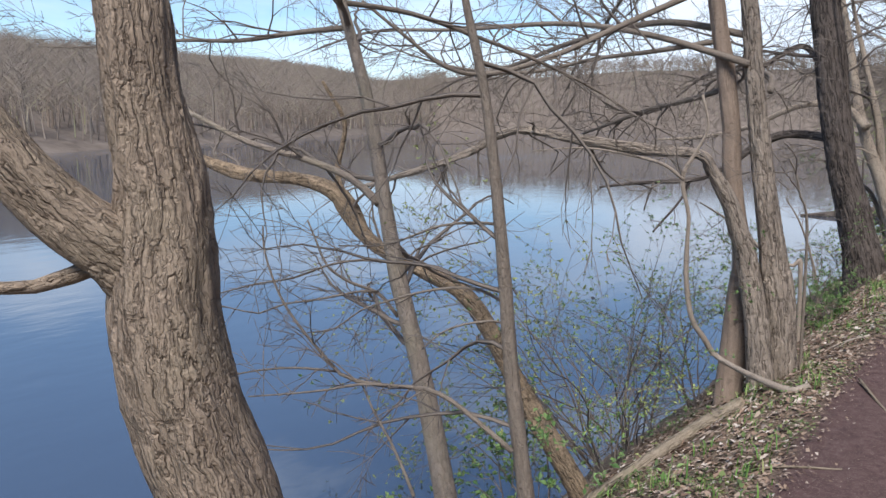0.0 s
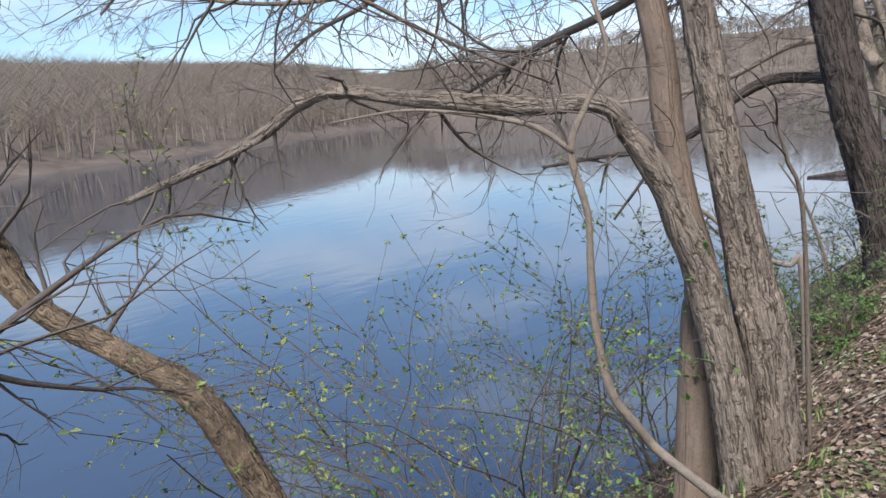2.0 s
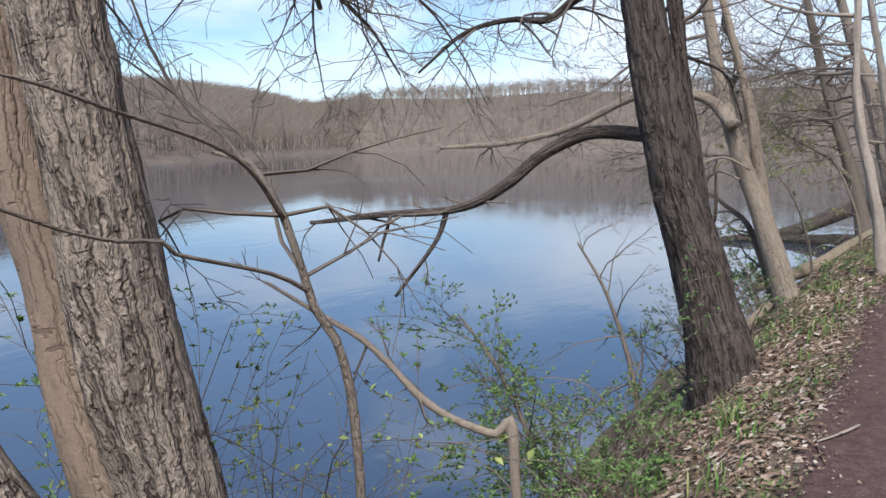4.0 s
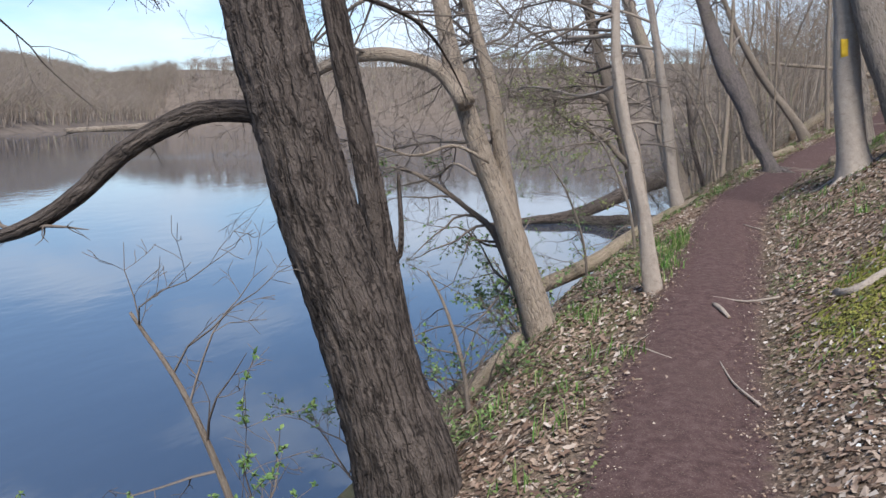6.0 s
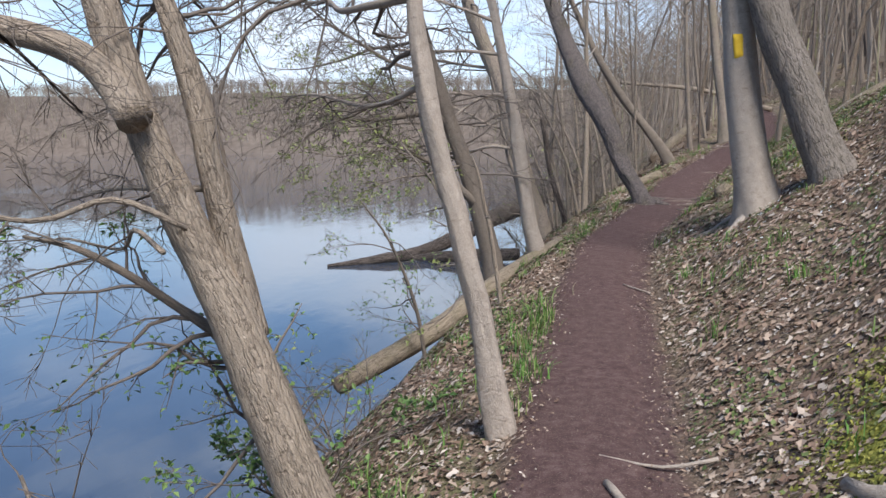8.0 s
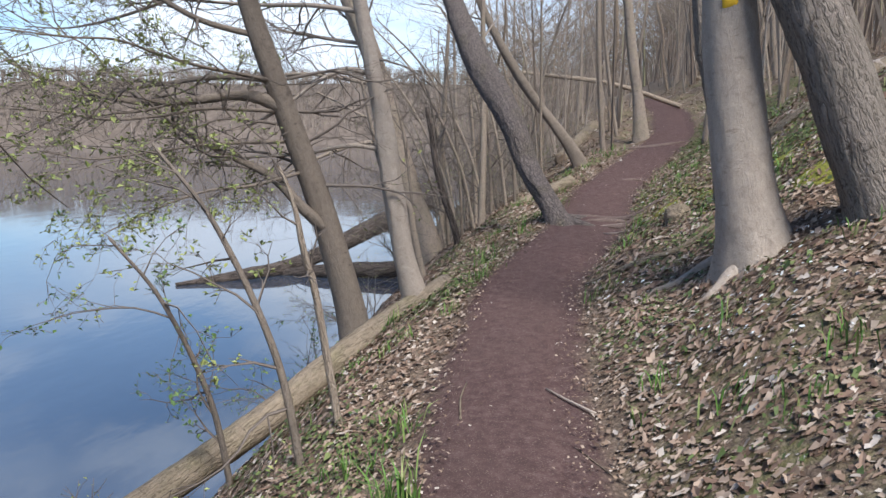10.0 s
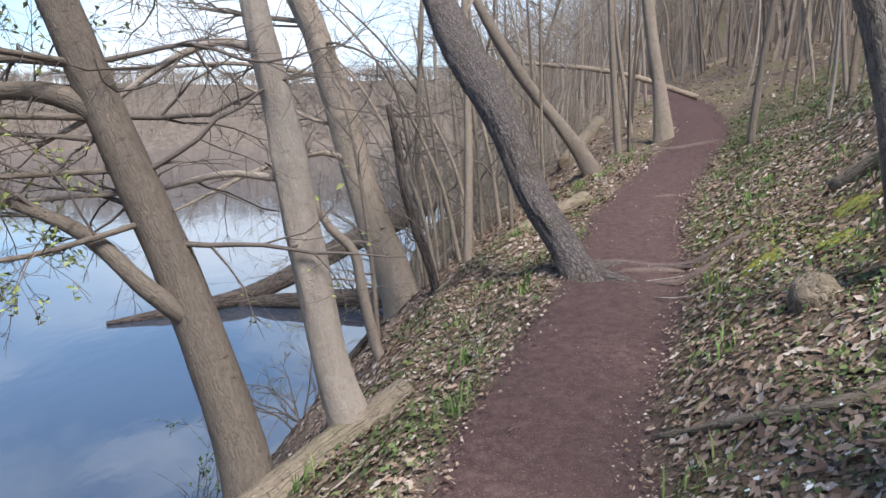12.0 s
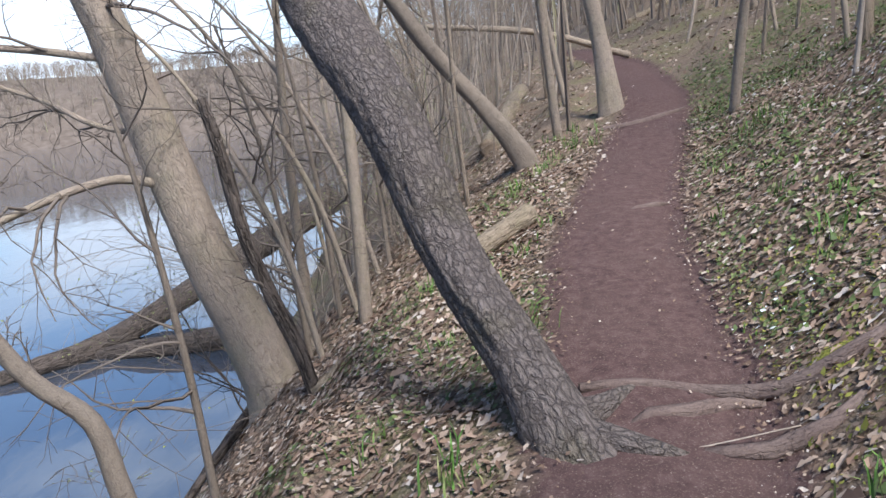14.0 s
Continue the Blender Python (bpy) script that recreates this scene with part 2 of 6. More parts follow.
def ground_material():
    m, n, l, b = material("leaf_litter_ground", 0.95, 0.1)
    tcn = n.new("ShaderNodeTexCoord")
    v = tcn.outputs["Object"]
    big, mid, fine = tex(n, l, "Noise", v, 0.5, 5, 0.6), tex(n, l, "Noise", v, 7, 6, 0.7), tex(n, l, "Noise", v, 60, 4, 0.75)
    warp = n.new("ShaderNodeVectorMath")
    warp.operation = "MULTIPLY_ADD"
    warp.inputs[1].default_value = (0.03, 0.03, 0.03)
    l.new(tex(n, l, "Noise", v, 25, 3, 0.6).outputs["Color"], warp.inputs[0]), l.new(v, warp.inputs[2])
    cells = tex(n, l, "Voronoi", warp.outputs[0], 38)
    rims = tex(n, l, "Voronoi", warp.outputs[0], 38)
    rims.feature = "DISTANCE_TO_EDGE"
    leaf = ramp(n, l, cells.outputs["Color"], [(0.3, (0.10, 0.066, 0.045)), (0.5, (0.24, 0.162, 0.108)), (0.7, (0.40, 0.30, 0.215))])
    leaf = mixc(n, l, ramp(n, l, rims.outputs["Distance"], [(0.0, (0.85, 0.85, 0.85)), (0.16, (0, 0, 0))]), leaf, (0.05, 0.034, 0.025))
    soil = ramp(n, l, fine.outputs["Fac"], [(0.3, (0.04, 0.028, 0.021)), (0.7, (0.13, 0.09, 0.066))])
    col = mixc(n, l, ramp(n, l, mid.outputs["Fac"], [(0.34, (0.2, 0.2, 0.2)), (0.5, (0.95, 0.95, 0.95))]), soil, leaf)
    green = ramp(n, l, fine.outputs["Fac"], [(0.3, (0.06, 0.08, 0.022)), (0.7, (0.19, 0.2, 0.06))])
    mossy = mixc(n, l, 0.5, big.outputs["Fac"], mid.outputs["Fac"])
    col = mixc(n, l, ramp(n, l, mossy, [(0.5, (0, 0, 0)), (0.6, (0.5, 0.5, 0.5))]), col, green)
    trod = n.new("ShaderNodeAttribute")
    trod.attribute_name = "trodden"
    path_col, pm, pf = earth(n, l, v)
    ragged = n.new("ShaderNodeMath")
    ragged.operation = "MULTIPLY_ADD"
    ragged.inputs[1].default_value, ragged.inputs[2].default_value = 0.9, -0.45
    l.new(mid.outputs["Fac"], ragged.inputs[0])
    edge = n.new("ShaderNodeMath")
    l.new(trod.outputs["Fac"], edge.inputs[0]), l.new(ragged.outputs[0], edge.inputs[1])
    col = mixc(n, l, ramp(n, l, edge.outputs[0], [(0.4, (0, 0, 0)), (0.62, (1, 1, 1))]), col, path_col)
    far = n.new("ShaderNodeAttribute")
    far.attribute_name = "far_floor"
    col = mixc(n, l, far.outputs["Fac"], col, ramp(n, l, big.outputs["Fac"], [(0.3, (0.11, 0.085, 0.067)), (0.7, (0.19, 0.15, 0.12))]))
    l.new(col, b.inputs["Base Color"])
    bump(n, l, b, mixc(n, l, 0.6, mid.outputs["Fac"], fine.outputs["Fac"]), 0.8, 0.02)
    return m


def trail_material():
    m, n, l, b = material("trodden_red_earth", 0.95, 0.1)
    tcn = n.new("ShaderNodeTexCoord")
    col, mid, fine = earth(n, l, tcn.outputs["Object"])
    l.new(col, b.inputs["Base Color"])
    bump(n, l, b, mixc(n, l, 0.6, mid.outputs["Fac"], fine.outputs["Fac"]), 0.8, 0.01)
    return m


def water_material():
    m, n, l, b = material("lake_water", 0.03, 0.5)
    b.inputs["IOR"].default_value = 2.9
    tcn = n.new("ShaderNodeTexCoord")
    mp = n.new("ShaderNodeMapping")
    mp.inputs["Rotation"].default_value = (0, 0, radians(30))
    mp.inputs["Scale"].default_value = (1, 0.45, 1)
    l.new(tcn.outputs["Object"], mp.inputs[0])
    a, c = tex(n, l, "Noise", mp.outputs[0], 2.2, 3, 0.5), tex(n, l, "Noise", mp.outputs[0], 0.05, 3, 0.5)
    l.new(ramp(n, l, c.outputs["Fac"], [(0.3, (0.04, 0.052, 0.075)), (0.7, (0.046, 0.056, 0.075))]), b.inputs["Base Color"])
    l.new(ramp(n, l, c.outputs["Fac"], [(0.5, (0.02, 0.02, 0.02)), (0.7, (0.1, 0.1, 0.1))]), b.inputs["Roughness"])
    bump(n, l, b, a.outputs["Fac"], 0.09, 0.05)
    return m


def plain(name, a, c, scale, rough=0.8, depth=0.004):
    m, n, l, b = material(name, rough, 0.25)
    tcn = n.new("ShaderNodeTexCoord")
    f = tex(n, l, "Noise", tcn.outputs["Object"], scale, 5, 0.65)
    l.new(ramp(n, l, f.outputs["Fac"], [(0.3, a), (0.7, c)]), b.inputs["Base Color"])
    bump(n, l, b, f.outputs["Fac"], 0.6, depth)
    return m


GROUND, TRAIL, WATER = ground_material(), trail_material(), water_material()
MOSS = plain("yellow_green_moss", (0.10, 0.11, 0.02), (0.36, 0.33, 0.06), 45, 0.95, 0.02)
CUT = plain("cut_wood", (0.13, 0.09, 0.06), (0.32, 0.235, 0.16), 30, 0.85, 0.003)
BLAZE = plain("yellow_trail_paint", (0.75, 0.42, 0.02), (0.85, 0.56, 0.05), 40, 0.7, 0.003)

# ---------- lie of the land ----------
WATER_Z = -1.57
TR_Y = [-30, -5, 0, 3, 5, 9, 12, 13.5, 15.5, 17.1, 19, 21, 23, 24.5, 26.5, 28, 32, 40, 60, 120, 300]
TR_Z = [0.5, 0.3, 0.18, 0.02, -0.07, 0.0, 0.07, 0.13, 0.2, 0.3, 0.46, 0.66, 0.87, 1.05, 1.35, 1.6, 2.1, 2.8, 4.0, 5.0, 6.0]
TR_X = [0.5, 0.1, -0.05, -0.35, -0.45, -0.33, -0.3, -0.24, -0.1, -0.03, 0.22, 0.95, 1.5, 2.12, 3.05, 3.7, 4.7, 6.2, 9.0, 30, 90]
SH_Y = [-90, -30, 0, 5.5, 8.5, 11, 15, 17.5, 19, 20.6, 23, 26, 28, 31, 40, 60, 110, 200, 300]
SH_X = [-8, -4, -3.1, -2.95, -2.85, -2.95, -3.1, -2.75, -2.5, -2.3, -2.1, -1.75, -1.55, -1.5, -1.2, 0.5, 8, 30, 60]
UP_D = [0.0, 0.36, 0.84, 1.27, 1.67, 2.3, 3.5, 6, 12, 30, 80, 300]
UP_F = [0.0, 0.0, 0.28, 0.58, 0.88, 1.36, 1.95, 2.8, 4.4, 8, 13, 20]
DN_U = [0.0, 0.15, 0.35, 0.45, 0.7, 1.0, 1.6, 4.0]
DN_F = [0.0, 0.07, 0.22, 0.34, 0.66, 1.0, 1.45, 2.6]


DN_G = [0.0, 0.06, 0.18, 0.28, 0.55, 1.0, 1.45, 2.6]


def trail_x(y):
    return np.interp(y, TR_Y, TR_X)


def trail_edge(y):
    """How much narrower the uphill half of the trail is."""
    return np.interp(y, [17.5, 20.5], [0.11, 0.0])


def wobble(x, y):
    return (0.035 * np.sin(2.1 * x + 1.3 * y) * np.cos(1.7 * y - 0.6 * x) + 0.02 * np.sin(5.3 * x - 2.2 * y + 1)
            + 0.012 * np.sin(11 * x + 9 * y) * np.cos(7 * y - 4 * x))


def height(x, y):
    """The ground, on this bank, under the lake and on the far shore."""
    x, y = np.asarray(x, float), np.asarray(y, float)
    tz, d, ds = np.interp(y, TR_Y, TR_Z), x - trail_x(y), np.interp(y, SH_Y, SH_X) - trail_x(y)
    u = (d + 0.36) / (ds + 0.36)
    steep = np.interp(y, [0, 20, 26, 34, 60], [1, 1, 0.6, 0.5, 0.7])
    bulge = np.interp(y, [19.5, 21.5, 27, 31], [0, 1, 1, 0])
    near = np.where(d > 0, tz + np.interp(d, UP_D, UP_F) * steep, tz - (np.interp(u, DN_U, DN_F) * (1 - bulge) + np.interp(u, DN_U, DN_G) * bulge) * (tz - WATER_Z))
    rough = wobble(x, y) * np.clip((np.abs(d) - 0.3) * 3, 0.12, 1.6) * np.where(u > 0.85, 0.5, 1)
    near = near + rough
    far = np.maximum((x + 78) * -0.864 + (y - 35) * -0.503, y - 285 - 0.1 * x)
    far = np.maximum(far, -75 - y)
    along = np.clip((y + 20) / 300, 0, 1)
    hill = WATER_Z + 0.25 + (9 + 22 * along) * (1 - np.exp(-np.maximum(far, 0) / 42)) + 0.8 * np.sin(x * 0.05) * np.cos(y * 0.04 + 1) * np.clip(far / 30, 0, 1)
    lake = np.where(far > 0, hill, np.maximum(WATER_Z + far * 0.15, WATER_Z - 3))
    return np.where(x > np.interp(y, SH_Y, SH_X) - 4, np.maximum(near, np.where(far > 0, hill, -50)), lake)


def ground_z(x, y):
    return float(height(x, y))


# ---------- mesh helpers ----------
def mesh_of(name, verts, faces, mat, smooth=True, bark=None):
    me = bpy.data.meshes.new(name)
    me.from_pydata([tuple(v) for v in verts], [], faces)
    me.materials.append(mat)
    if smooth:
        me.polygons.foreach_set("use_smooth", [True] * len(me.polygons))
    if bark is not None:
        a = me.attributes.new("bark", "FLOAT_VECTOR", "POINT")
        a.data.foreach_set("vector", np.asarray(bark, np.float32).ravel())
    me.update()
    return me


def part(name, me, parent, label=""):
    ob = new(name, me)
    ob.parent = parent
    return tagged(ob, label=label)


def thing(name, place, label, category, group="", kind=""):
    ob = new(name)
    ob.location = place
    ob.empty_display_size = 0.1
    return tagged(ob, label, category, group, kind)


def smooth_path(pts, step):
    """Catmull-Rom through points (x, y, z, r), about a step apart."""
    p = np.array(pts, float)
    p = np.vstack([2 * p[0] - p[1], p, 2 * p[-1] - p[-2]])
    out = []
    for i in range(1, len(p) - 2):
        n = max(1, int(np.linalg.norm(p[i + 1, :3] - p[i, :3]) / step))
        for k in range(n):
            t = k / n
            a, b, c, d = p[i - 1], p[i], p[i + 1], p[i + 2]
            out.append(0.5 * (2 * b + (c - a) * t + (2 * a - 5 * b + 4 * c - d) * t * t + (3 * b - a - 3 * c + d) * t ** 3))
    out.append(p[-2])
    out = np.array(out)
    out[:, 3] = np.maximum(out[:, 3], 0.0012)
    return out


class Tubes:
    """Collects tapered tubes into one mesh."""

    def __init__(self):
        self.v, self.f, self.b = [], [], []

    def add(self, path, sides, ridge=0.0, seed=0.0, knots=0.0, cap=True, flare=0.0):
        path = np.asarray(path, float)
        n = len(path)
        t = np.gradient(path[:, :3], axis=0)
        t /= np.linalg.norm(t, axis=1)[:, None] + 1e-9
        u = np.cross(t[0], (0.31, 0.9, 0.2))
        u /= np.linalg.norm(u) + 1e-9
        s, base = seed * 7.3, len(self.v)
        for i in range(n):
            if i:
                s += np.linalg.norm(path[i, :3] - path[i - 1, :3])
            u = u - t[i] * (u @ t[i])
            u /= np.linalg.norm(u) + 1e-9
            w = np.cross(t[i], u)
            for k in range(sides):
                a = 2 * math.pi * k / sides
                ca, sa, r = math.cos(a), math.sin(a), path[i, 3]
                q = r
                if ridge:
                    c = Vector((ca * r + seed, sa * r, s * 0.17 + 0.02 * noise.noise(Vector((ca, sa, s * 5)))))
                    q += ridge * (0.8 - 2.6 * abs(noise.noise(c * 34))) + ridge * 0.5 * noise.noise(Vector((ca * 9, sa * 9 + seed, s * 14)))
                    q += knots * max(0, noise.noise(Vector((ca * 1.1 + seed, sa * 1.1, s * 1.9))) - 0.1)
                if flare:
                    z = max(0.0, 1 - i * 0.06)
                    q += flare * z * z * (0.45 + 0.75 * max(0, math.cos(a * 4 + seed)))
                self.v.append(path[i, :3] + (u * ca + w * sa) * q)
                self.b.append((ca * r + seed, sa * r, s))
        for i in range(n - 1):
            for k in range(sides):
                a, c = base + i * sides, base + (i + 1) * sides
                self.f.append((a + k, a + (k + 1) % sides, c + (k + 1) % sides, c + k))
        if cap:
            self.f.append(tuple(base + (n - 1) * sides + k for k in range(sides)))
            self.f.append(tuple(base + k for k in reversed(range(sides))))
        return self

    def mesh(self, name, mat):
        return mesh_of(name, self.v, self.f, mat, True, self.b)


class Leaves:
    """Collects small folded leaves into one mesh."""

    def __init__(self):
        self.v, self.f = [], []

    def add(self, p, d, size, rng, wide=0.55):
        d = Vector(d).normalized()
        side = d.cross(Vector((rng.uniform(-1, 1), rng.uniform(-1, 1), 1.4))).normalized()
        up = side.cross(d) * 0.16 * size
        p, b = Vector(p), len(self.v)
        self.v += [p, p + d * size * 0.45 + side * size * wide * 0.5 + up, p + d * size, p + d * size * 0.45 - side * size * wide * 0.5 + up]
        self.f += [(b, b + 1, b + 2), (b, b + 2, b + 3)]

    def mesh(self, name, mat):
        return mesh_of(name, self.v, self.f, mat, False)


def unit(v):
    return v / (np.linalg.norm(v) + 1e-9)


def grow(tubes, start, way, length, radius, level, rng, droop=0.0, leaves=None, leaf=0.03, kids=6, spread=0.9, wild=0.22, leaf_n=3, seg=0.11):
    """A branch with its twigs. level 0 is the finest."""
    n = max(3, int(length / seg) if level else 3)
    n = min(n, 12)
    pts, p, d = [], np.array(start, float), unit(np.array(way, float))
    for i in range(n + 1):
        pts.append((*p, max(radius * (1 - 0.82 * i / n), 0.0014)))
        d = unit(d + np.array([rng.gauss(0, wild), rng.gauss(0, wild), rng.gauss(0, wild) - droop * 0.12]))
        p = p + d * length / n
    path = np.array(pts)
    tubes.add(path, 5 if radius > 0.012 else 3, seed=rng.random() * 5, cap=False)
    if level > 0:
        for k in range(kids):
            i = min(n - 1, 1 + int((k + rng.random()) / kids * n))
            t = unit(path[i + 1, :3] - path[i, :3])
            o = unit(np.array([rng.gauss(0, 1), rng.gauss(0, 1), rng.gauss(0, 0.6)]))
            w = unit(t + o * spread)
            grow(tubes, path[i, :3], w, length * rng.uniform(0.3, 0.58) * (1.1 - 0.4 * i / n), path[i, 3] * 0.6, level - 1, rng, droop, leaves, leaf, max(3, kids - 1), spread, wild, leaf_n, seg)
    elif leaves is not None:
        for k in range(leaf_n):
            i = rng.randrange(1, n + 1)
            leaves.add(path[i, :3], (rng.gauss(0, 1), rng.gauss(0, 1), rng.gauss(0.2, 0.6)), leaf * rng.uniform(0.6, 1.3), rng)


def limb_spray(tubes, path, rng, count, length, level=1, lean=(0, 0, 0), droop=0.2, leaves=None, leaf=0.03, start=0.25, kids=5):
    """Twigs along a limb."""
    n = len(path)
    for k in range(count):
        i = min(n - 2, int(n * (start + (1 - start) * (k + rng.random()) / count)))
        t = unit(path[i + 1, :3] - path[i, :3])
        w = unit(t * 0.6 + np.array([rng.gauss(0, 0.7), rng.gauss(0, 0.7), rng.gauss(0.1, 0.6)]) + np.array(lean))
        grow(tubes, path[i, :3], w, length * rng.uniform(0.5, 1.2), min(path[i, 3] * 0.55, 0.014), level, rng, droop, leaves, leaf, kids)


class Tree:
    """A tree as one thing: trunk, limbs and the twigs of its crown."""

    def __init__(self, name, base, label, bark, twig, seed, group="trees along the lake bank"):
        self.root = thing(name, base, label, "tree", group)
        self.base, self.bark, self.rng, self.twigs, self.twig_mat = Vector(base), bark, random.Random(seed), Tubes(), twig
        self.leaves, self.seed = Leaves(), seed

    def stem(self, name, pts, sides=20, ridge=0.0, knots=0.0, step=0.08, to_ground=False, rise=0.0, flare=0.0, sway=0.5):
        pts = [tuple(p) for p in pts]
        if to_ground:
            x, y, z, r = pts[0]
            k = (pts[1][0] - x, pts[1][1] - y, pts[1][2] - z)
            drop = z - ground_z(x, y) + 0.25
            if drop > 0.1:
                s = drop / max(k[2], 0.05) * 0.6
                pts.insert(0, (x - k[0] * s, y - k[1] * s, z - drop, r * 1.22))
        if rise:
            a, b = np.array(pts[-2]), np.array(pts[-1])
            d, r, p = unit(b[:3] - a[:3]), b[3], b[:3]
            for k in range(5):
                d = unit(d + np.array([self.rng.gauss(0, 0.1) * sway, self.rng.gauss(0, 0.1) * sway, 0.12]))
                p = p + d * rise / 5
                pts.append((*p, r * (1 - 0.15 * (k + 1))))
        path = smooth_path(pts, step)
        local = path.copy()
        local[:, :3] -= np.array(self.base)
        part(name, Tubes().add(local, sides, ridge, self.seed * 1.7 + len(pts), knots, True, flare).mesh(name, self.bark), self.root)
        return local

    def spray(self, local, count, length, **k):
        limb_spray(self.twigs, local, self.rng, count, length, **k)

    def crown(self, local, count, length, low=0.45, lean=(0, 0, 0), level=2, radius=0.017, droop=0.1, up=0.25, leafy=False):
        """Boughs from the upper trunk."""
        n = len(local)
        count = int(count * 1.7)
        for k in range(count):
            i = min(n - 2, int(n * (low + (1 - low) * (k + self.rng.random()) / count)))
            a = self.rng.uniform(0, 2 * math.pi)
            w = np.array([math.cos(a), math.sin(a), self.rng.uniform(up - 0.3, up + 0.4)]) + np.array(lean)
            grow(self.twigs, local[i, :3], w, length * self.rng.uniform(0.55, 1.15), min(radius, local[i, 3] * 0.6), level, self.rng, droop,
                 self.leaves if leafy else None, 0.04, 6)

    def bough(self, local, z, way, length, radius=0.022, sprays=16, spray=1.0, leaves=False, droop=0.25):
        """A long limb with layered sprays of twigs."""
        i = int(np.argmin(abs(local[:, 2] + self.base.z - z)))
        p, d, pts = local[i, :3] + np.array(self.base), unit(np.array(way, float)), []
        for k in range(7):
            pts.append((*p, radius * (1 - 0.13 * k)))
            d = unit(d + np.array([self.rng.gauss(0, 0.13), self.rng.gauss(0, 0.13), self.rng.gauss(-0.02, 0.12)]))
            p = p + d * length / 6
        path = self.stem("limb", pts, 8, 0, 0.004, 0.08)
        limb_spray(self.twigs, path, self.rng, sprays, spray, 2, tuple(0.45 * c for c in way), droop, self.leaves if leaves else None, 0.035, 0.15, 5)

    def done(self, leaf_mat=None):
        if self.twigs.v:
            tagged(part("crown", self.twigs.mesh("crown", self.twig_mat), self.root, "fine bare spreading twigs"), kind="stuff")
        if self.leaves.v:
            tagged(part("foliage", self.leaves.mesh("foliage", leaf_mat or GREEN), self.root, "small fresh green spring leaves"), kind="stuff")
        return self.root


# ---------- ground, trail and lake ----------
def axis(parts):
    out = []
    for a, b, n in parts:
        out += list(np.linspace(a, b, n, endpoint=False))
    return np.array(out + [parts[-1][1]])


def sheet(name, xs, ys, fz, mat):
    gx, gy = np.meshgrid(xs, ys)
    v = np.stack([gx, gy, fz(gx, gy)], -1).reshape(-1, 3)
    nx, ny = len(xs), len(ys)
    f = [(j * nx + i, j * nx + i + 1, (j + 1) * nx + i + 1, (j + 1) * nx + i) for j in range(ny - 1) for i in range(nx - 1)]
    return new(name, mesh_of(name, v.tolist(), f, mat))


gx = axis([(-1500, -420, 8), (-420, -40, 46), (-40, -6, 18), (-6, -3.6, 10), (-3.6, -1.4, 20), (-1.4, 3, 60), (3, 5, 18), (5, 14, 40), (14, 60, 40), (60, 400, 24), (400, 1500, 8)])
gy = axis([(-1200, -120, 8), (-120, -6, 24), (-6, -1, 16), (-1, 32, 190), (32, 60, 60), (60, 130, 35), (130, 460, 40), (460, 1800, 10)])
ground = sheet("ground", gx, gy, height, GROUND)
far_floor = ground.data.attributes.new("far_floor", "FLOAT", "POINT")
ggx, ggy = np.meshgrid(gx, gy)
far_floor.data.foreach_set("value", np.clip((np.hypot(ggx, ggy) - 45) / 15, 0, 1).ravel().astype(np.float32))
trodden = ground.data.attributes.new("trodden", "FLOAT", "POINT")
trodden.data.foreach_set("value", np.where((ggy > -8) & (ggy < 46), np.clip((0.7 - np.abs(ggx - trail_x(ggy)) - np.where(ggx > trail_x(ggy), trail_edge(ggy), 0)) / 0.5, 0, 1), 0).ravel().astype(np.float32))
tagged(ground, "woodland ground under brown leaf litter", "ground", kind="structure")
wx = axis([(-900, 400, 4)])
tagged(sheet("water", wx, axis([(-300, 900, 4)]), lambda a, b: a * 0 + WATER_Z, WATER), "calm lake water reflecting sky and bare hills", "lake", kind="structure")


def build_trail():
    rng = random.Random(4)
    v, f, cols = [], [], 11
    ys = np.arange(-8, 46, 0.09)
    for j, y in enumerate(ys):
        slope = (trail_x(y + 0.2) - trail_x(y - 0.2)) / 0.4
        w = math.hypot(1, slope)
        left = (0.36 if y < 20 else 0.29) + 0.08 * noise.noise(Vector((y * 1.3, 0, 0))) + 0.1 * noise.noise(Vector((y * 5, 3, 0)))
        right = 0.32 - float(trail_edge(y)) + 0.08 * noise.noise(Vector((y * 1.1, 9, 0))) + 0.1 * noise.noise(Vector((y * 5, 13, 0)))
        for i in range(cols):
            t = i / (cols - 1) * 2 - 1
            o = t * (left if t < 0 else right) * 1.08
            x, yy = trail_x(y) + o / w, y - o * slope / w
            lift = 0.016 - 0.04 * abs(t) ** 3 + 0.004 * noise.noise(Vector((x * 9, yy * 9, 0)))
            v.append((x, yy, ground_z(x, yy) + lift))
    for j in range(len(ys) - 1):
        for i in range(cols - 1):
            f.append((j * cols + i, j * cols + i + 1, (j + 1) * cols + i + 1, (j + 1) * cols + i))
    tagged(new("trail", mesh_of("trail", v, f, TRAIL)), "narrow trodden footpath of reddish-brown earth", "footpath", kind="structure")


build_trail()

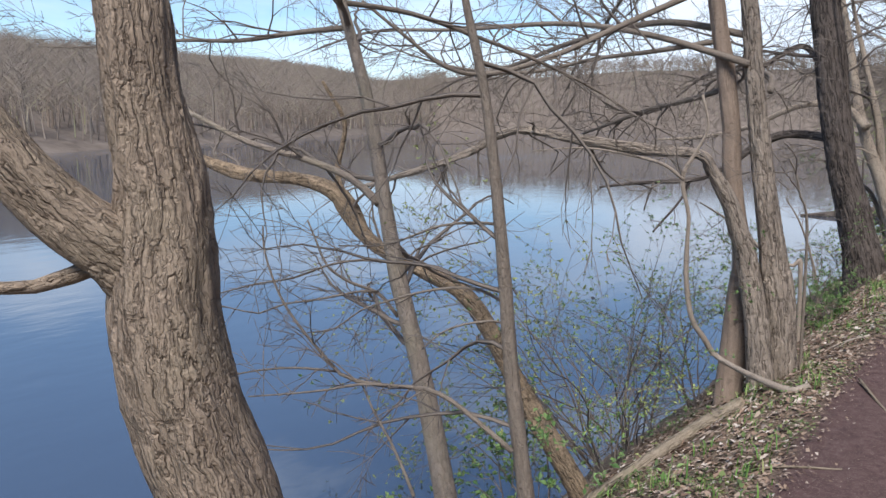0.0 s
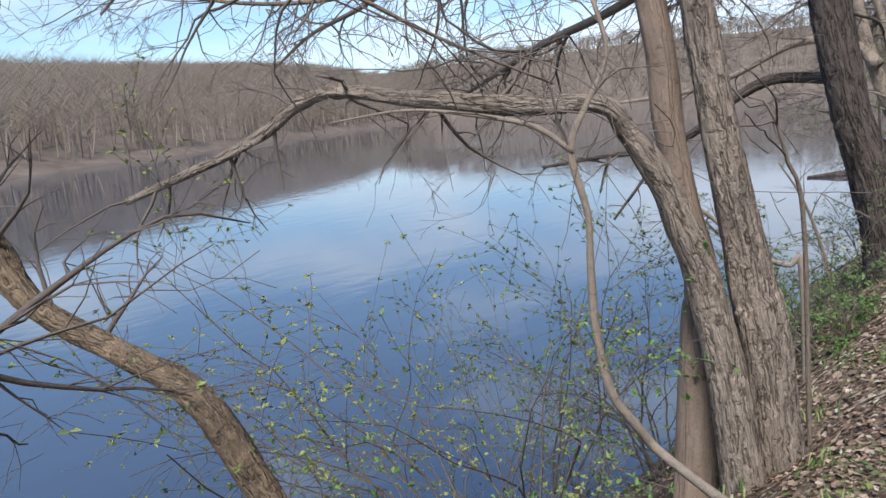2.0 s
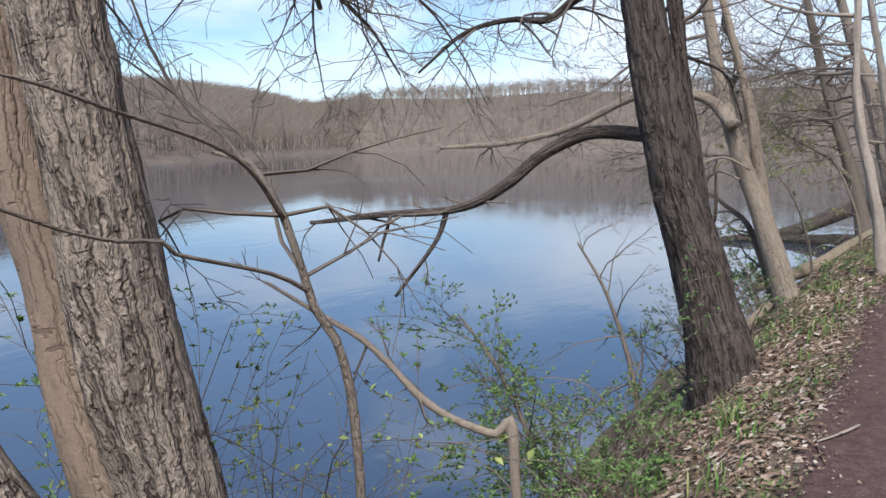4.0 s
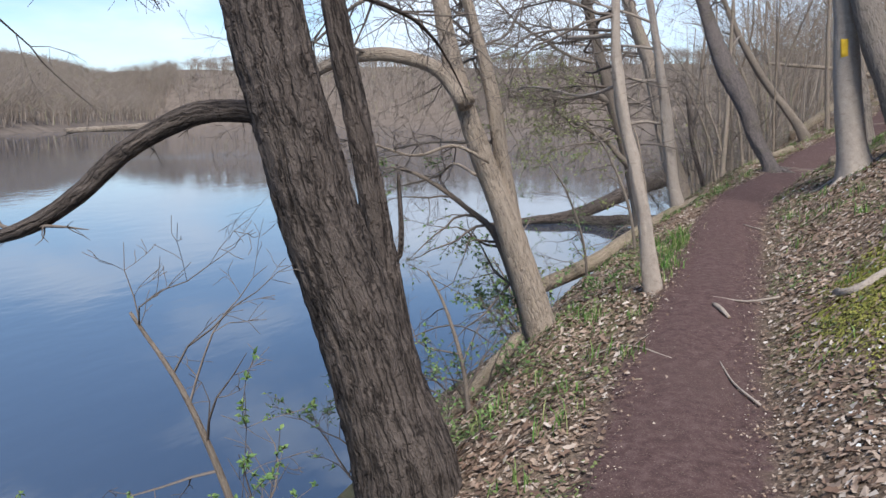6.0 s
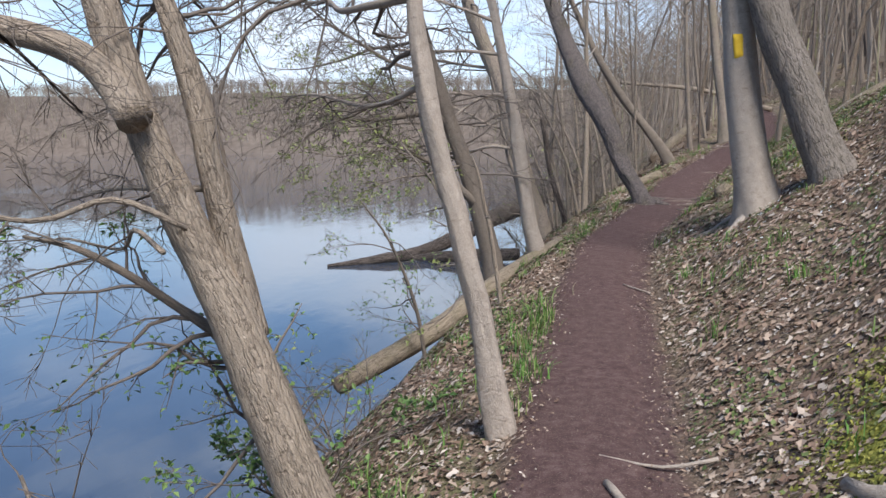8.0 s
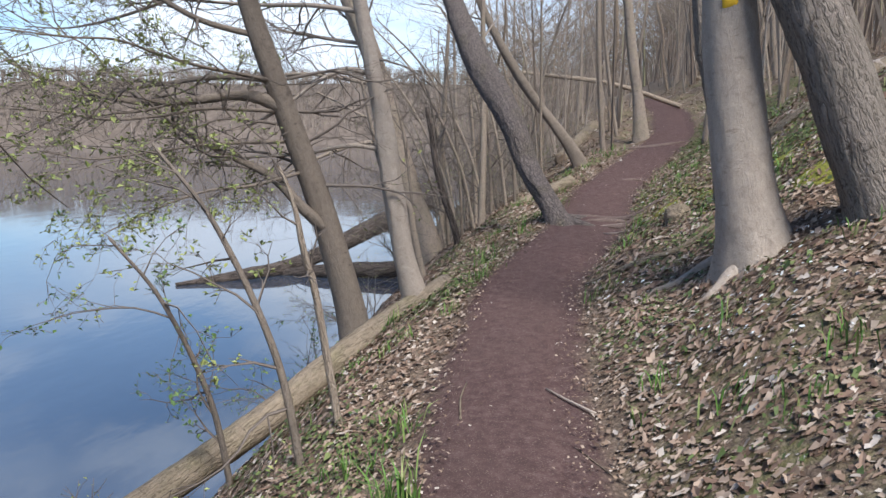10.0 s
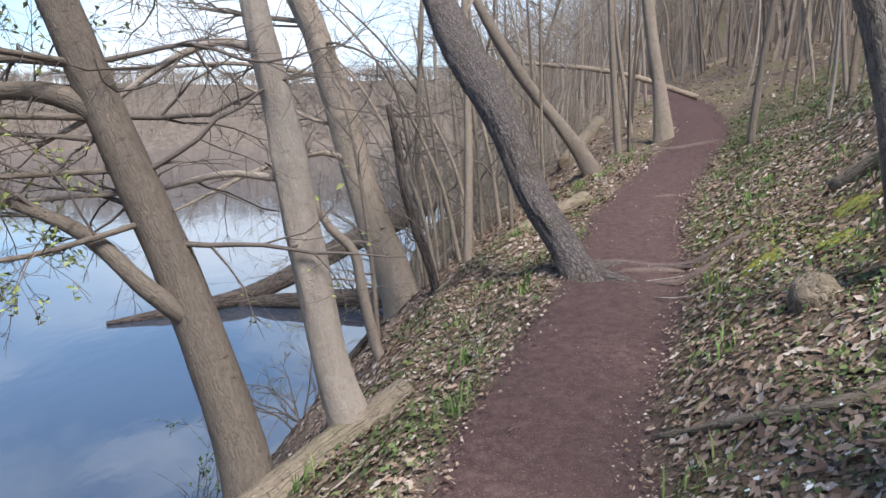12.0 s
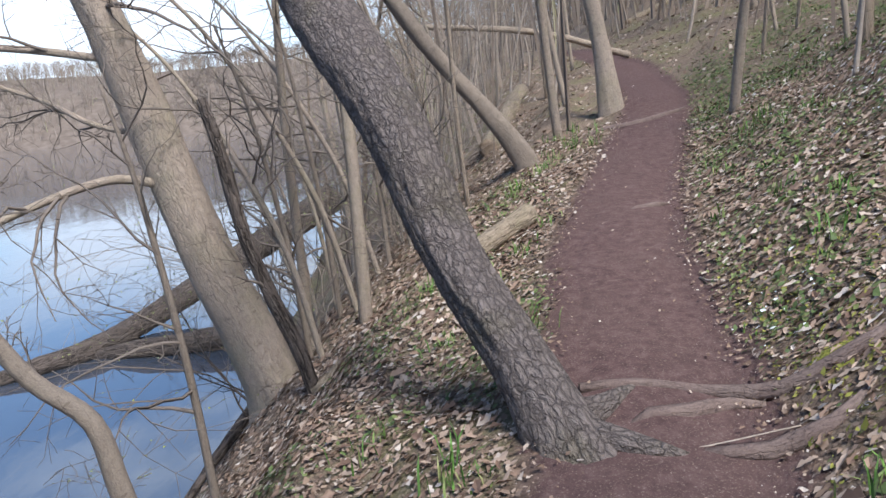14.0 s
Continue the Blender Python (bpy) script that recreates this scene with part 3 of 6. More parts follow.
# ---------- trees on the bank, in the order in which they are passed ----------
def near_forked_tree():
    t = Tree("forked_tree", (-1.42, 0.98, ground_z(-1.42, 0.98)), "large forked grey-brown tree with ridged bark leaning over the lake", BARK_GREY, TWIG, 1)
    a = t.stem("trunk", [(-1.45, 0.96, 0.22, 0.158), (-1.42, 1, 0.52, 0.141), (-1.44, 0.97, 0.78, 0.134), (-1.47, 0.92, 0.98, 0.128), (-1.49, 0.89, 1.18, 0.122), (-1.49, 0.89, 1.38, 0.107), (-1.49, 0.89, 1.53, 0.09), (-1.5, 0.87, 1.7, 0.077), (-1.5, 0.86, 1.86, 0.073), (-1.51, 0.86, 2.04, 0.067)], 72, 0.006, 0.02, 0.025, True, 3.2)
    b = t.stem("limb", [(-1.48, 0.9, 1.24, 0.08), (-1.53, 0.82, 1.37, 0.074), (-1.58, 0.73, 1.46, 0.067), (-1.62, 0.66, 1.555, 0.06), (-1.66, 0.6, 1.66, 0.056), (-1.69, 0.55, 1.79, 0.05)], 48, 0.005, 0.02, 0.025, False, 2.6)
    t.stem("limb", [(-1.535, 0.81, 1.37, 0.022), (-1.58, 0.73, 1.335, 0.019), (-1.62, 0.67, 1.315, 0.015), (-1.67, 0.58, 1.32, 0.013)], 10, 0, 0, 0.05)
    t.bough(a, 2.25, (-0.7, 0.9, 0.1), 2.2, 0.016, 16, 0.8)
    t.crown(a, 9, 1.8, 0.72, (-0.3, 0.1, 0))
    t.crown(b, 9, 1.8, 0.5, (-0.5, 0.2, 0))
    g = smooth_path([(-0.08, -0.1, 0.75, 0.008), (-0.5, 0.2, 0.72, 0.007), (-0.62, 0.35, 0.78, 0.004)], 0.06)
    t.twigs.add(g, 5)
    t.spray(g, 4, 0.25, level=1)
    t.done()


def slim_trees():
    t = Tree("slim_tree", (-2.5, 3.19, ground_z(-2.5, 3.19)), "slim grey leaning tree with a bare side limb", BARK_STOUT, TWIG, 2)
    a = t.stem("trunk", [(-2.45, 3.23, -0.78, 0.07), (-2.52, 3.17, -0.21, 0.062), (-2.59, 3.11, 0.26, 0.054), (-2.65, 3.06, 0.59, 0.05), (-2.7, 3.02, 0.88, 0.047), (-2.74, 2.98, 1.22, 0.04), (-2.77, 2.95, 1.53, 0.036), (-2.81, 2.91, 1.82, 0.033), (-2.86, 2.87, 2.08, 0.029), (-2.91, 2.82, 2.36, 0.023)], 18, 0.002, 0.012, 0.06, True, 3.0)
    b = t.stem("limb", [(-2.76, 2.96, 1.22, 0.024), (-2.88, 2.86, 1.36, 0.02), (-3.05, 2.7, 1.46, 0.018), (-3.27, 2.5, 1.55, 0.016), (-3.51, 2.3, 1.71, 0.012)], 10, 0, 0.006, 0.05)
    t.spray(b, 8, 0.7, level=1)
    t.bark = BARK_MID
    for pts in ([(-2.71, 3.05, 0.58, 0.0110), (-2.81, 3.00, 0.71, 0.0098), (-2.94, 2.91, 0.77, 0.0086), (-3.05, 2.84, 0.86, 0.0074), (-3.11, 2.82, 0.99, 0.0062), (-3.17, 2.81, 1.11, 0.0050)],
                [(-2.77, 3.07, 0.88, 0.0080), (-2.88, 2.94, 0.90, 0.0072), (-2.99, 2.79, 0.88, 0.0064), (-3.10, 2.64, 0.82, 0.0056), (-3.24, 2.48, 0.79, 0.0048), (-3.35, 2.33, 0.75, 0.0040)],
                [(-2.81, 3.00, 0.72, 0.0080), (-2.86, 2.92, 0.73, 0.0072), (-3.03, 2.74, 0.69, 0.0063), (-3.15, 2.60, 0.67, 0.0055), (-3.22, 2.49, 0.63, 0.0047), (-3.26, 2.42, 0.65, 0.0038), (-3.35, 2.32, 0.69, 0.0030)]):
        t.spray(t.stem("limb", pts, 7, 0, 0.002, 0.05), 7, 0.5, level=1, lean=(-0.3, -0.1, 0.05), droop=0.1)
    t.bough(a, 2.15, (-1, -0.1, 0.1), 2.2, 0.016, 16, 0.8)
    t.bough(a, 2.3, (0.5, 0.9, 0.1), 2.4, 0.016, 16, 0.9)
    t.crown(a, 12, 1.3, 0.25, (-0.5, 0.2, -0.1), droop=0.3)
    t.done()
    t = Tree("slim_tree", (-1.52, 2.5, ground_z(-1.52, 2.5)), "slim dark-brown sapling with long thin side twigs", BARK_MID, TWIG, 3)
    a = t.stem("trunk", [(-1.49, 2.51, -0.13, 0.038), (-1.52, 2.49, 0.17, 0.035), (-1.57, 2.46, 0.61, 0.03), (-1.6, 2.44, 0.99, 0.027), (-1.62, 2.42, 1.26, 0.024), (-1.65, 2.4, 1.57, 0.02), (-1.69, 2.38, 1.83, 0.017), (-1.75, 2.34, 2.15, 0.013)], 14, 0.0015, 0.008, 0.06, True, 2.6)
    for z, wx_, wy_, ln in ((0.45, -0.9, -0.25, 1.3), (0.75, -0.8, 0.1, 1.1), (1.02, -0.9, -0.1, 1.4), (1.2, -0.9, 0.2, 1.0), (1.75, -0.6, -0.4, 1.2), (1.9, 0.7, 0.9, 1.2)):
        i = int(np.argmin(abs(a[:, 2] + t.base.z - z)))
        grow(t.twigs, a[i, :3], (wx_, wy_, 0.12), ln, 0.012, 2, t.rng, 0.25, None, 0.03, 5, 0.8, 0.16)
    t.crown(a, 7, 1.2, 0.6, (-0.3, 0.3, 0))
    for pts, count, ln in (
            ([(-1.54, 2.42, 0.34, 0.0120), (-1.65, 2.39, 0.42, 0.0113), (-1.79, 2.34, 0.52, 0.0107), (-1.90, 2.30, 0.56, 0.0100), (-2.04, 2.23, 0.56, 0.0093), (-2.17, 2.17, 0.57, 0.0087), (-2.25, 2.15, 0.59, 0.0080), (-2.34, 2.13, 0.67, 0.0073), (-2.43, 2.12, 0.74, 0.0067), (-2.53, 2.10, 0.85, 0.0060), (-2.61, 2.10, 0.96, 0.0053), (-2.68, 2.11, 1.09, 0.0047), (-2.72, 2.14, 1.19, 0.0040)], 12, 0.45),
            ([(-2.27, 2.17, 0.59, 0.0060), (-2.44, 2.06, 0.60, 0.0050), (-2.59, 1.96, 0.58, 0.0040), (-2.69, 1.90, 0.55, 0.0030)], 5, 0.3),
            ([(-1.81, 2.12, 0.18, 0.0080), (-1.88, 2.15, 0.24, 0.0070), (-1.98, 2.17, 0.35, 0.0060), (-2.08, 2.18, 0.45, 0.0050), (-2.17, 2.20, 0.55, 0.0040)], 3, 0.3),
            ([(-1.63, 2.47, 0.94, 0.0070), (-1.73, 2.45, 0.98, 0.0064), (-1.85, 2.41, 0.98, 0.0059), (-1.98, 2.35, 0.95, 0.0053), (-2.09, 2.30, 0.91, 0.0047), (-2.21, 2.25, 0.86, 0.0041), (-2.32, 2.19, 0.77, 0.0036), (-2.44, 2.14, 0.74, 0.0030)], 7, 0.4),
            ([(-1.90, 2.29, 0.56, 0.0080), (-2.00, 2.23, 0.57, 0.0070), (-2.13, 2.15, 0.57, 0.0060), (-2.25, 2.07, 0.54, 0.0050), (-2.37, 1.99, 0.52, 0.0040), (-2.53, 1.88, 0.50, 0.0030)], 6, 0.35),
            ([(-1.60, 2.48, 0.85, 0.0060), (-1.67, 2.45, 0.86, 0.0053), (-1.77, 2.39, 0.84, 0.0045), (-1.85, 2.34, 0.80, 0.0037), (-1.91, 2.29, 0.73, 0.0030)], 3, 0.25),
            ([(-1.69, 2.50, 1.25, 0.0070), (-1.79, 2.49, 1.25, 0.0062), (-1.93, 2.44, 1.23, 0.0054), (-2.07, 2.38, 1.17, 0.0046), (-2.18, 2.36, 1.13, 0.0038), (-2.37, 2.27, 1.12, 0.0030)], 6, 0.4)):
        t.spray(t.stem("limb", pts, 7, 0, 0.002, 0.05), count, ln, level=1, lean=(-0.2, -0.1, 0.05), droop=0.1)
    t.done()


def elbow_tree():
    t = Tree("crooked_tree", (-2.55, 5.3, ground_z(-2.55, 5.3)), "crooked low tree with a knotted elbow bending over the water", BARK_ELBOW, TWIG, 4)
    a = t.stem("trunk", [(-2.22, 4.51, -1.03, 0.083), (-2.46, 4.42, -0.6, 0.072), (-2.7, 4.34, -0.21, 0.065), (-2.9, 4.26, 0.18, 0.061), (-3.1, 4.19, 0.45, 0.055), (-3.42, 4.08, 0.61, 0.051), (-3.76, 3.96, 0.78, 0.052), (-3.93, 3.9, 1, 0.064), (-4.05, 3.85, 1.15, 0.053), (-4.32, 3.76, 1.23, 0.046), (-4.73, 3.61, 1.26, 0.043), (-5.18, 3.45, 1.38, 0.032)], 22, 0.006, 0.035, 0.05, True)
    t.stem("limb", [(-3.97, 3.86, 1.1, 0.03), (-4.05, 3.9, 1.32, 0.022), (-4.02, 3.95, 1.65, 0.017), (-4.15, 3.86, 1.95, 0.012)], 8, 0, 0, 0.06)
    t.spray(a, 9, 0.6, level=1, start=0.55, lean=(-0.2, 0.1, 0.3))
    t.done()


def twin_tree():
    t = Tree("multi_stemmed_tree", (-1.53, 6.1, ground_z(-1.53, 6.1)), "brown three-stemmed tree with one stem arching over the water", BARK_TAN, TWIG, 5)
    t.bark = BARK_BROWN
    left = t.stem("trunk", [(-1.77, 6.2, 0.27, 0.096), (-1.76, 6.21, 0.47, 0.084), (-1.78, 6.19, 0.7, 0.075), (-1.82, 6.16, 0.92, 0.068), (-1.85, 6.13, 1.14, 0.066), (-1.88, 6.1, 1.36, 0.067), (-1.89, 6.09, 1.58, 0.066), (-1.91, 6.07, 1.78, 0.068)], 56, 0.002, 0.03, 0.03, True, 3.6)
    t.bark = BARK_FURROWED
    right = t.stem("trunk", [(-1.49, 6.2, 0.35, 0.106), (-1.52, 6.18, 0.51, 0.096), (-1.55, 6.16, 0.74, 0.089), (-1.58, 6.13, 0.96, 0.085), (-1.61, 6.11, 1.15, 0.081), (-1.64, 6.09, 1.35, 0.079), (-1.67, 6.07, 1.55, 0.072), (-1.7, 6.05, 1.76, 0.067)], 64, 0.006, 0.03, 0.03, True, 3.8)
    arm = [(-1.56, 5.98, 0.1, 0.09)] + [(-1.64, 5.97, 0.48, 0.083), (-1.68, 5.93, 0.69, 0.073), (-1.73, 5.87, 0.86, 0.066), (-1.77, 5.83, 1.02, 0.059), (-1.83, 5.77, 1.17, 0.055), (-1.9, 5.69, 1.32, 0.043), (-1.97, 5.62, 1.43, 0.036), (-2.02, 5.56, 1.48, 0.028)][:7] + [(-2.22, 5.75, 1.37, 0.055), (-2.4, 5.71, 1.45, 0.048), (-2.65, 5.64, 1.48, 0.044), (-2.94, 5.57, 1.52, 0.039), (-3.25, 5.5, 1.58, 0.035), (-3.44, 5.45, 1.6, 0.036), (-3.66, 5.39, 1.54, 0.033), (-3.9, 5.33, 1.4, 0.031), (-4.23, 5.25, 1.27, 0.026), (-4.59, 5.16, 1.16, 0.024), (-4.95, 5.07, 1.05, 0.018)][1:]
    arm = t.stem("arched_stem", arm, 40, 0.004, 0.025, 0.035, True)
    t.spray(arm, 14, 0.75, level=1, start=0.5, lean=(-0.2, 0.3, 0.0), droop=0.5)
    t.bark = BARK_MID
    for pts in ([(-1.94, 6.11, 1.94, 0.023), (-2.27, 6.25, 1.86, 0.023), (-2.73, 6.45, 1.78, 0.022), (-3.17, 6.64, 1.66, 0.018), (-3.57, 6.82, 1.55, 0.011)],
                [(-1.72, 5.97, 2.3, 0.03), (-2.6, 6.3, 2.5, 0.027), (-3.6, 6.6, 2.42, 0.024), (-4.4, 6.8, 2.25, 0.02), (-5.2, 7.0, 2.15, 0.016), (-5.8, 7.1, 1.95, 0.011)],
                [(-1.75, 5.95, 2.1, 0.028), (-2.5, 5.9, 2.35, 0.025), (-3.3, 5.9, 2.5, 0.022), (-4.3, 5.7, 2.5, 0.018), (-5.4, 5.7, 2.55, 0.014), (-6.6, 6.0, 2.45, 0.009)],
                [(-2.13, 6.01, 2.69, 0.0260), (-2.57, 5.47, 2.39, 0.0233), (-2.87, 5.07, 2.17, 0.0207), (-3.20, 4.65, 2.01, 0.0180), (-3.40, 4.37, 2.05, 0.0153), (-3.58, 4.14, 2.25, 0.0127), (-3.79, 3.91, 2.49, 0.0100)],
                [(-1.6, 6.02, 1.9, 0.025), (-1.75, 6.5, 2.05, 0.022), (-2.2, 7.2, 2.15, 0.018), (-2.8, 8.0, 2.05, 0.012)]):
        b = t.stem("limb", pts, 10, 0, 0.004, 0.08)
        t.spray(b, 13, 1.15, level=2, lean=(-0.4, 0.2, -0.05), droop=0.35, kids=5)
    t.bough(left, 2.6, (-1, 0.1, 0.1), 3.4, 0.026, 22, 1.1)
    t.bough(left, 2.3, (-1, -0.3, 0.12), 3.0, 0.022, 20, 1.0)
    t.bough(left, 3.0, (-0.9, 0.4, 0.0), 3.6, 0.026, 22, 1.2)
    t.bough(right, 2.2, (-0.3, 1.0, 0.15), 2.6, 0.022, 18, 0.9)
    t.crown(left, 9, 1.9, 0.6, (-0.4, 0.2, 0))
    t.crown(right, 9, 2.0, 0.6, (0.1, 0.4, 0))
    t.done()


def hanging_sapling():
    t = Tree("bent_sapling", (-1.24, 5.7, ground_z(-1.24, 5.7)), "thin grey sapling creeping along the bank then bending upright", BARK_SAPLING, TWIG, 6)
    pts = [(-1.02, 5.29, ground_z(-1.02, 5.29) + 0.01, 0.028), (-1.16, 5.21, ground_z(-1.16, 5.21) + 0.03, 0.025)] + [(-1.24, 5.78, -0.27, 0.019), (-1.57, 5.61, -0.24, 0.018), (-1.69, 5.55, -0.09, 0.018), (-1.81, 5.49, 0.07, 0.018), (-1.89, 5.44, 0.22, 0.018), (-1.94, 5.42, 0.5, 0.016), (-1.95, 5.42, 0.75, 0.014), (-1.95, 5.42, 0.99, 0.014), (-2, 5.39, 1.26, 0.014), (-1.93, 5.42, 1.45, 0.011), (-1.86, 5.46, 1.63, 0.009), (-1.91, 5.44, 1.86, 0.007)][2:]
    a = t.stem("trunk", pts, 12, 0.001, 0.012, 0.05)
    b = t.stem("limb", [(-1.99, 5.39, 1.25, 0.014), (-2.12, 5.33, 1.36, 0.012), (-2.35, 5.28, 1.42, 0.01), (-2.7, 5.2, 1.47, 0.007), (-3.1, 5.1, 1.44, 0.004)], 8, 0, 0, 0.06)
    t.spray(b, 6, 0.5, level=1)
    t.spray(a, 6, 0.6, level=1, start=0.7)
    t.done()


def dark_tree():
    t = Tree("dark_tree", (-1.6, 10.95, ground_z(-1.6, 10.95)), "thick dark-barked tree dividing into two stems on the bank", BARK_DARK, TWIG, 7)
    a = t.stem("trunk", [(-1.61, 11.06, -0.12, 0.244), (-1.69, 11.01, 0.2, 0.212), (-1.76, 10.96, 0.52, 0.196), (-1.84, 10.91, 0.8, 0.184), (-1.92, 10.86, 1.07, 0.172), (-1.97, 10.82, 1.32, 0.164), (-2.03, 10.78, 1.6, 0.159), (-2.08, 10.74, 1.88, 0.155)], 84, 0.011, 0.02, 0.022, True, 4.2)
    b = t.stem("second_trunk", [(-1.8, 11.46, 0.14, 0.107), (-1.82, 11.45, 0.34, 0.094), (-1.86, 11.42, 0.71, 0.077), (-1.91, 11.38, 1.13, 0.066), (-1.97, 11.34, 1.52, 0.062), (-2.03, 11.3, 1.89, 0.058)], 44, 0.006, 0.015, 0.03, True, 4.0)
    c = t.stem("limb", [(-2.05, 10.95, 1.46, 0.065)] + [(-2.37, 11.31, 1.5, 0.06), (-2.76, 11.18, 1.51, 0.056), (-3.11, 11.06, 1.33, 0.052), (-3.38, 10.97, 1.09, 0.048), (-3.65, 10.88, 0.92, 0.039), (-3.94, 10.78, 0.84, 0.035), (-4.44, 10.61, 0.8, 0.03), (-4.85, 10.47, 0.74, 0.021), (-5.11, 10.38, 0.71, 0.016)], 16, 0.003, 0.012, 0.06)
    e = t.stem("limb", [(-3.89, 10.8, 0.84, 0.025), (-3.99, 10.76, 0.56, 0.02), (-4.34, 10.64, 0.06, 0.015)], 8, 0, 0.004, 0.06)
    t.stem("limb", [(-4.35, 10.6, 0.8, 0.018), (-4.42, 10.58, 0.58, 0.014), (-4.46, 10.55, 0.38, 0.01)], 8, 0, 0.004, 0.06)
    t.stem("side_shoot", [(-1.81, 11.41, 0.75, 0.018), (-1.78, 11.44, 0.8, 0.016), (-1.77, 11.44, 0.93, 0.014), (-1.78, 11.44, 1.12, 0.011), (-1.78, 11.43, 1.22, 0.007)], 10, 0, 0.004, 0.05)
    f = t.stem("limb", [(-2.2, 10.9, 2.3, 0.05)] + [(-2.58, 11.24, 2.69, 0.04), (-2.87, 11.14, 2.58, 0.037), (-3.08, 11.07, 2.43, 0.032), (-3.39, 10.97, 2.44, 0.023), (-3.75, 10.84, 2.34, 0.019), (-4.13, 10.72, 2.03, 0.01)], 10, 0, 0.004, 0.06)
    t.spray(c, 9, 0.6, level=1, start=0.5)
    t.spray(e, 3, 0.3, level=1)
    t.spray(f, 14, 0.95, level=2, droop=0.4)
    t.bough(a, 2.5, (-1, 0.2, 0.1), 2.8, 0.024, 18)
    t.bough(b, 2.5, (-0.2, 1.0, 0.1), 2.4, 0.02, 16)
    t.bough(b, 2.1, (0.3, 1.0, 0.2), 1.8, 0.016, 12, 0.7)
    t.crown(a, 10, 2.0, 0.62, (-0.4, 0.1, 0))
    t.crown(b, 10, 1.8, 0.45, (0.0, 0.5, 0))
    t.done()


def small_saplings():
    t = Tree("thin_sapling", (-1.44, 6.6, ground_z(-1.44, 6.6)), "thin crooked dark sapling with bare spreading twigs", BARK_MID, TWIG, 8)
    a = t.stem("trunk", [(-1.35, 6.48, 0.56, 0.011), (-1.36, 6.48, 0.77, 0.01), (-1.37, 6.47, 0.91, 0.01), (-1.39, 6.45, 1.02, 0.009), (-1.42, 6.42, 1.09, 0.009), (-1.44, 6.4, 1.19, 0.008), (-1.46, 6.38, 1.28, 0.008), (-1.51, 6.34, 1.39, 0.006), (-1.56, 6.29, 1.41, 0.004)], 10, 0.001, 0.004, 0.05, True)
    t.stem("limb", [(-1.46, 6.384, 1.27, 0.006), (-1.435, 6.27, 1.379, 0.0045), (-1.432, 6.165, 1.431, 0.004), (-1.426, 5.99, 1.477, 0.0035), (-1.422, 5.88, 1.508, 0.003), (-1.42, 5.75, 1.53, 0.002)], 7, 0, 0.002, 0.03)
    t.stem("limb", [(-1.425, 6.42, 1.12, 0.006), (-1.437, 6.32, 1.174, 0.0045), (-1.43, 6.094, 1.242, 0.004), (-1.429, 6.067, 1.267, 0.004), (-1.426, 5.988, 1.275, 0.0035), (-1.422, 5.888, 1.305, 0.003), (-1.42, 5.811, 1.339, 0.003), (-1.417, 5.742, 1.359, 0.002)], 7, 0, 0.002, 0.03)
    for p in ((-1.53, 6.51, 1.13), (-1.56, 6.48, 1.27), (-1.6, 6.44, 1.36)):
        q = np.array(p) - np.array(t.base)
        grow(t.twigs, q, (-0.7, -0.3, 0.3), 0.7, 0.007, 2, t.rng, 0.2, None, 0.03, 4)
        grow(t.twigs, q, (0.3, 0.5, 0.1), 0.5, 0.006, 1, t.rng, 0.3, None, 0.03, 4)
    t.done()
    t = Tree("broken_sapling", (-1.65, 7.83, ground_z(-1.65, 7.83)), "grey snapped sapling bent over the water", BARK_SAPLING, TWIG, 9)
    a = t.stem("trunk", [(-1.65, 7.82, -0.16, 0.023), (-1.66, 7.81, 0.1, 0.02), (-1.68, 7.8, 0.35, 0.024), (-1.73, 7.78, 0.29, 0.018), (-1.88, 7.69, 0.35, 0.016), (-2, 7.63, 0.44, 0.016), (-2.1, 7.58, 0.56, 0.013), (-2.2, 7.52, 0.67, 0.013), (-2.29, 7.47, 0.73, 0.011), (-2.53, 7.34, 0.89, 0.007)], 10, 0.001, 0.004, 0.04, True)
    t.spray(a, 6, 0.4, level=1, start=0.6)
    t.done()
    t = Tree("leaning_sapling", (-1.75, 14.25, ground_z(-1.75, 14.25)), "dark leaning sapling with leafy twigs over the water", BARK_MID, TWIG, 10)
    a = t.stem("trunk", [(-1.78, 14.24, -0.21, 0.036), (-1.9, 14.2, 0.19, 0.035), (-1.99, 14.17, 0.43, 0.035), (-2.08, 14.14, 0.58, 0.031), (-2.25, 14.09, 0.72, 0.023), (-2.46, 14.02, 0.89, 0.019), (-2.68, 13.96, 1.02, 0.015), (-2.89, 13.89, 1.08, 0.008)], 10, 0.001, 0.006, 0.05, True)
    limb_spray(t.twigs, a, t.rng, 13, 0.8, 2, (-0.6, -0.1, 0), 0.3, t.leaves, 0.035, 0.3, 4)
    t.done()
    t = Tree("thin_sapling", (-0.62, 21.38, ground_z(-0.62, 21.38)), "grey crooked sapling beside a cut log", BARK_SAPLING, TWIG, 11)
    a = t.stem("trunk", [(-0.62, 21.38, -0.21, 0.047), (-0.73, 21.36, 0.1, 0.042), (-0.82, 21.34, 0.54, 0.038), (-0.87, 21.33, 0.82, 0.034), (-1.03, 21.31, 1, 0.031), (-1.15, 21.29, 1.25, 0.027), (-1.21, 21.28, 1.51, 0.023)], 10, 0.001, 0.006, 0.05, True, 0.9)
    t.spray(a, 8, 0.6, level=2, start=0.45)
    t.done()
    t = Tree("thin_sapling", (-0.97, 17.12, ground_z(-0.97, 17.12)), "thin tan sapling leaning out over the bank", BARK_TAN, TWIG, 24)
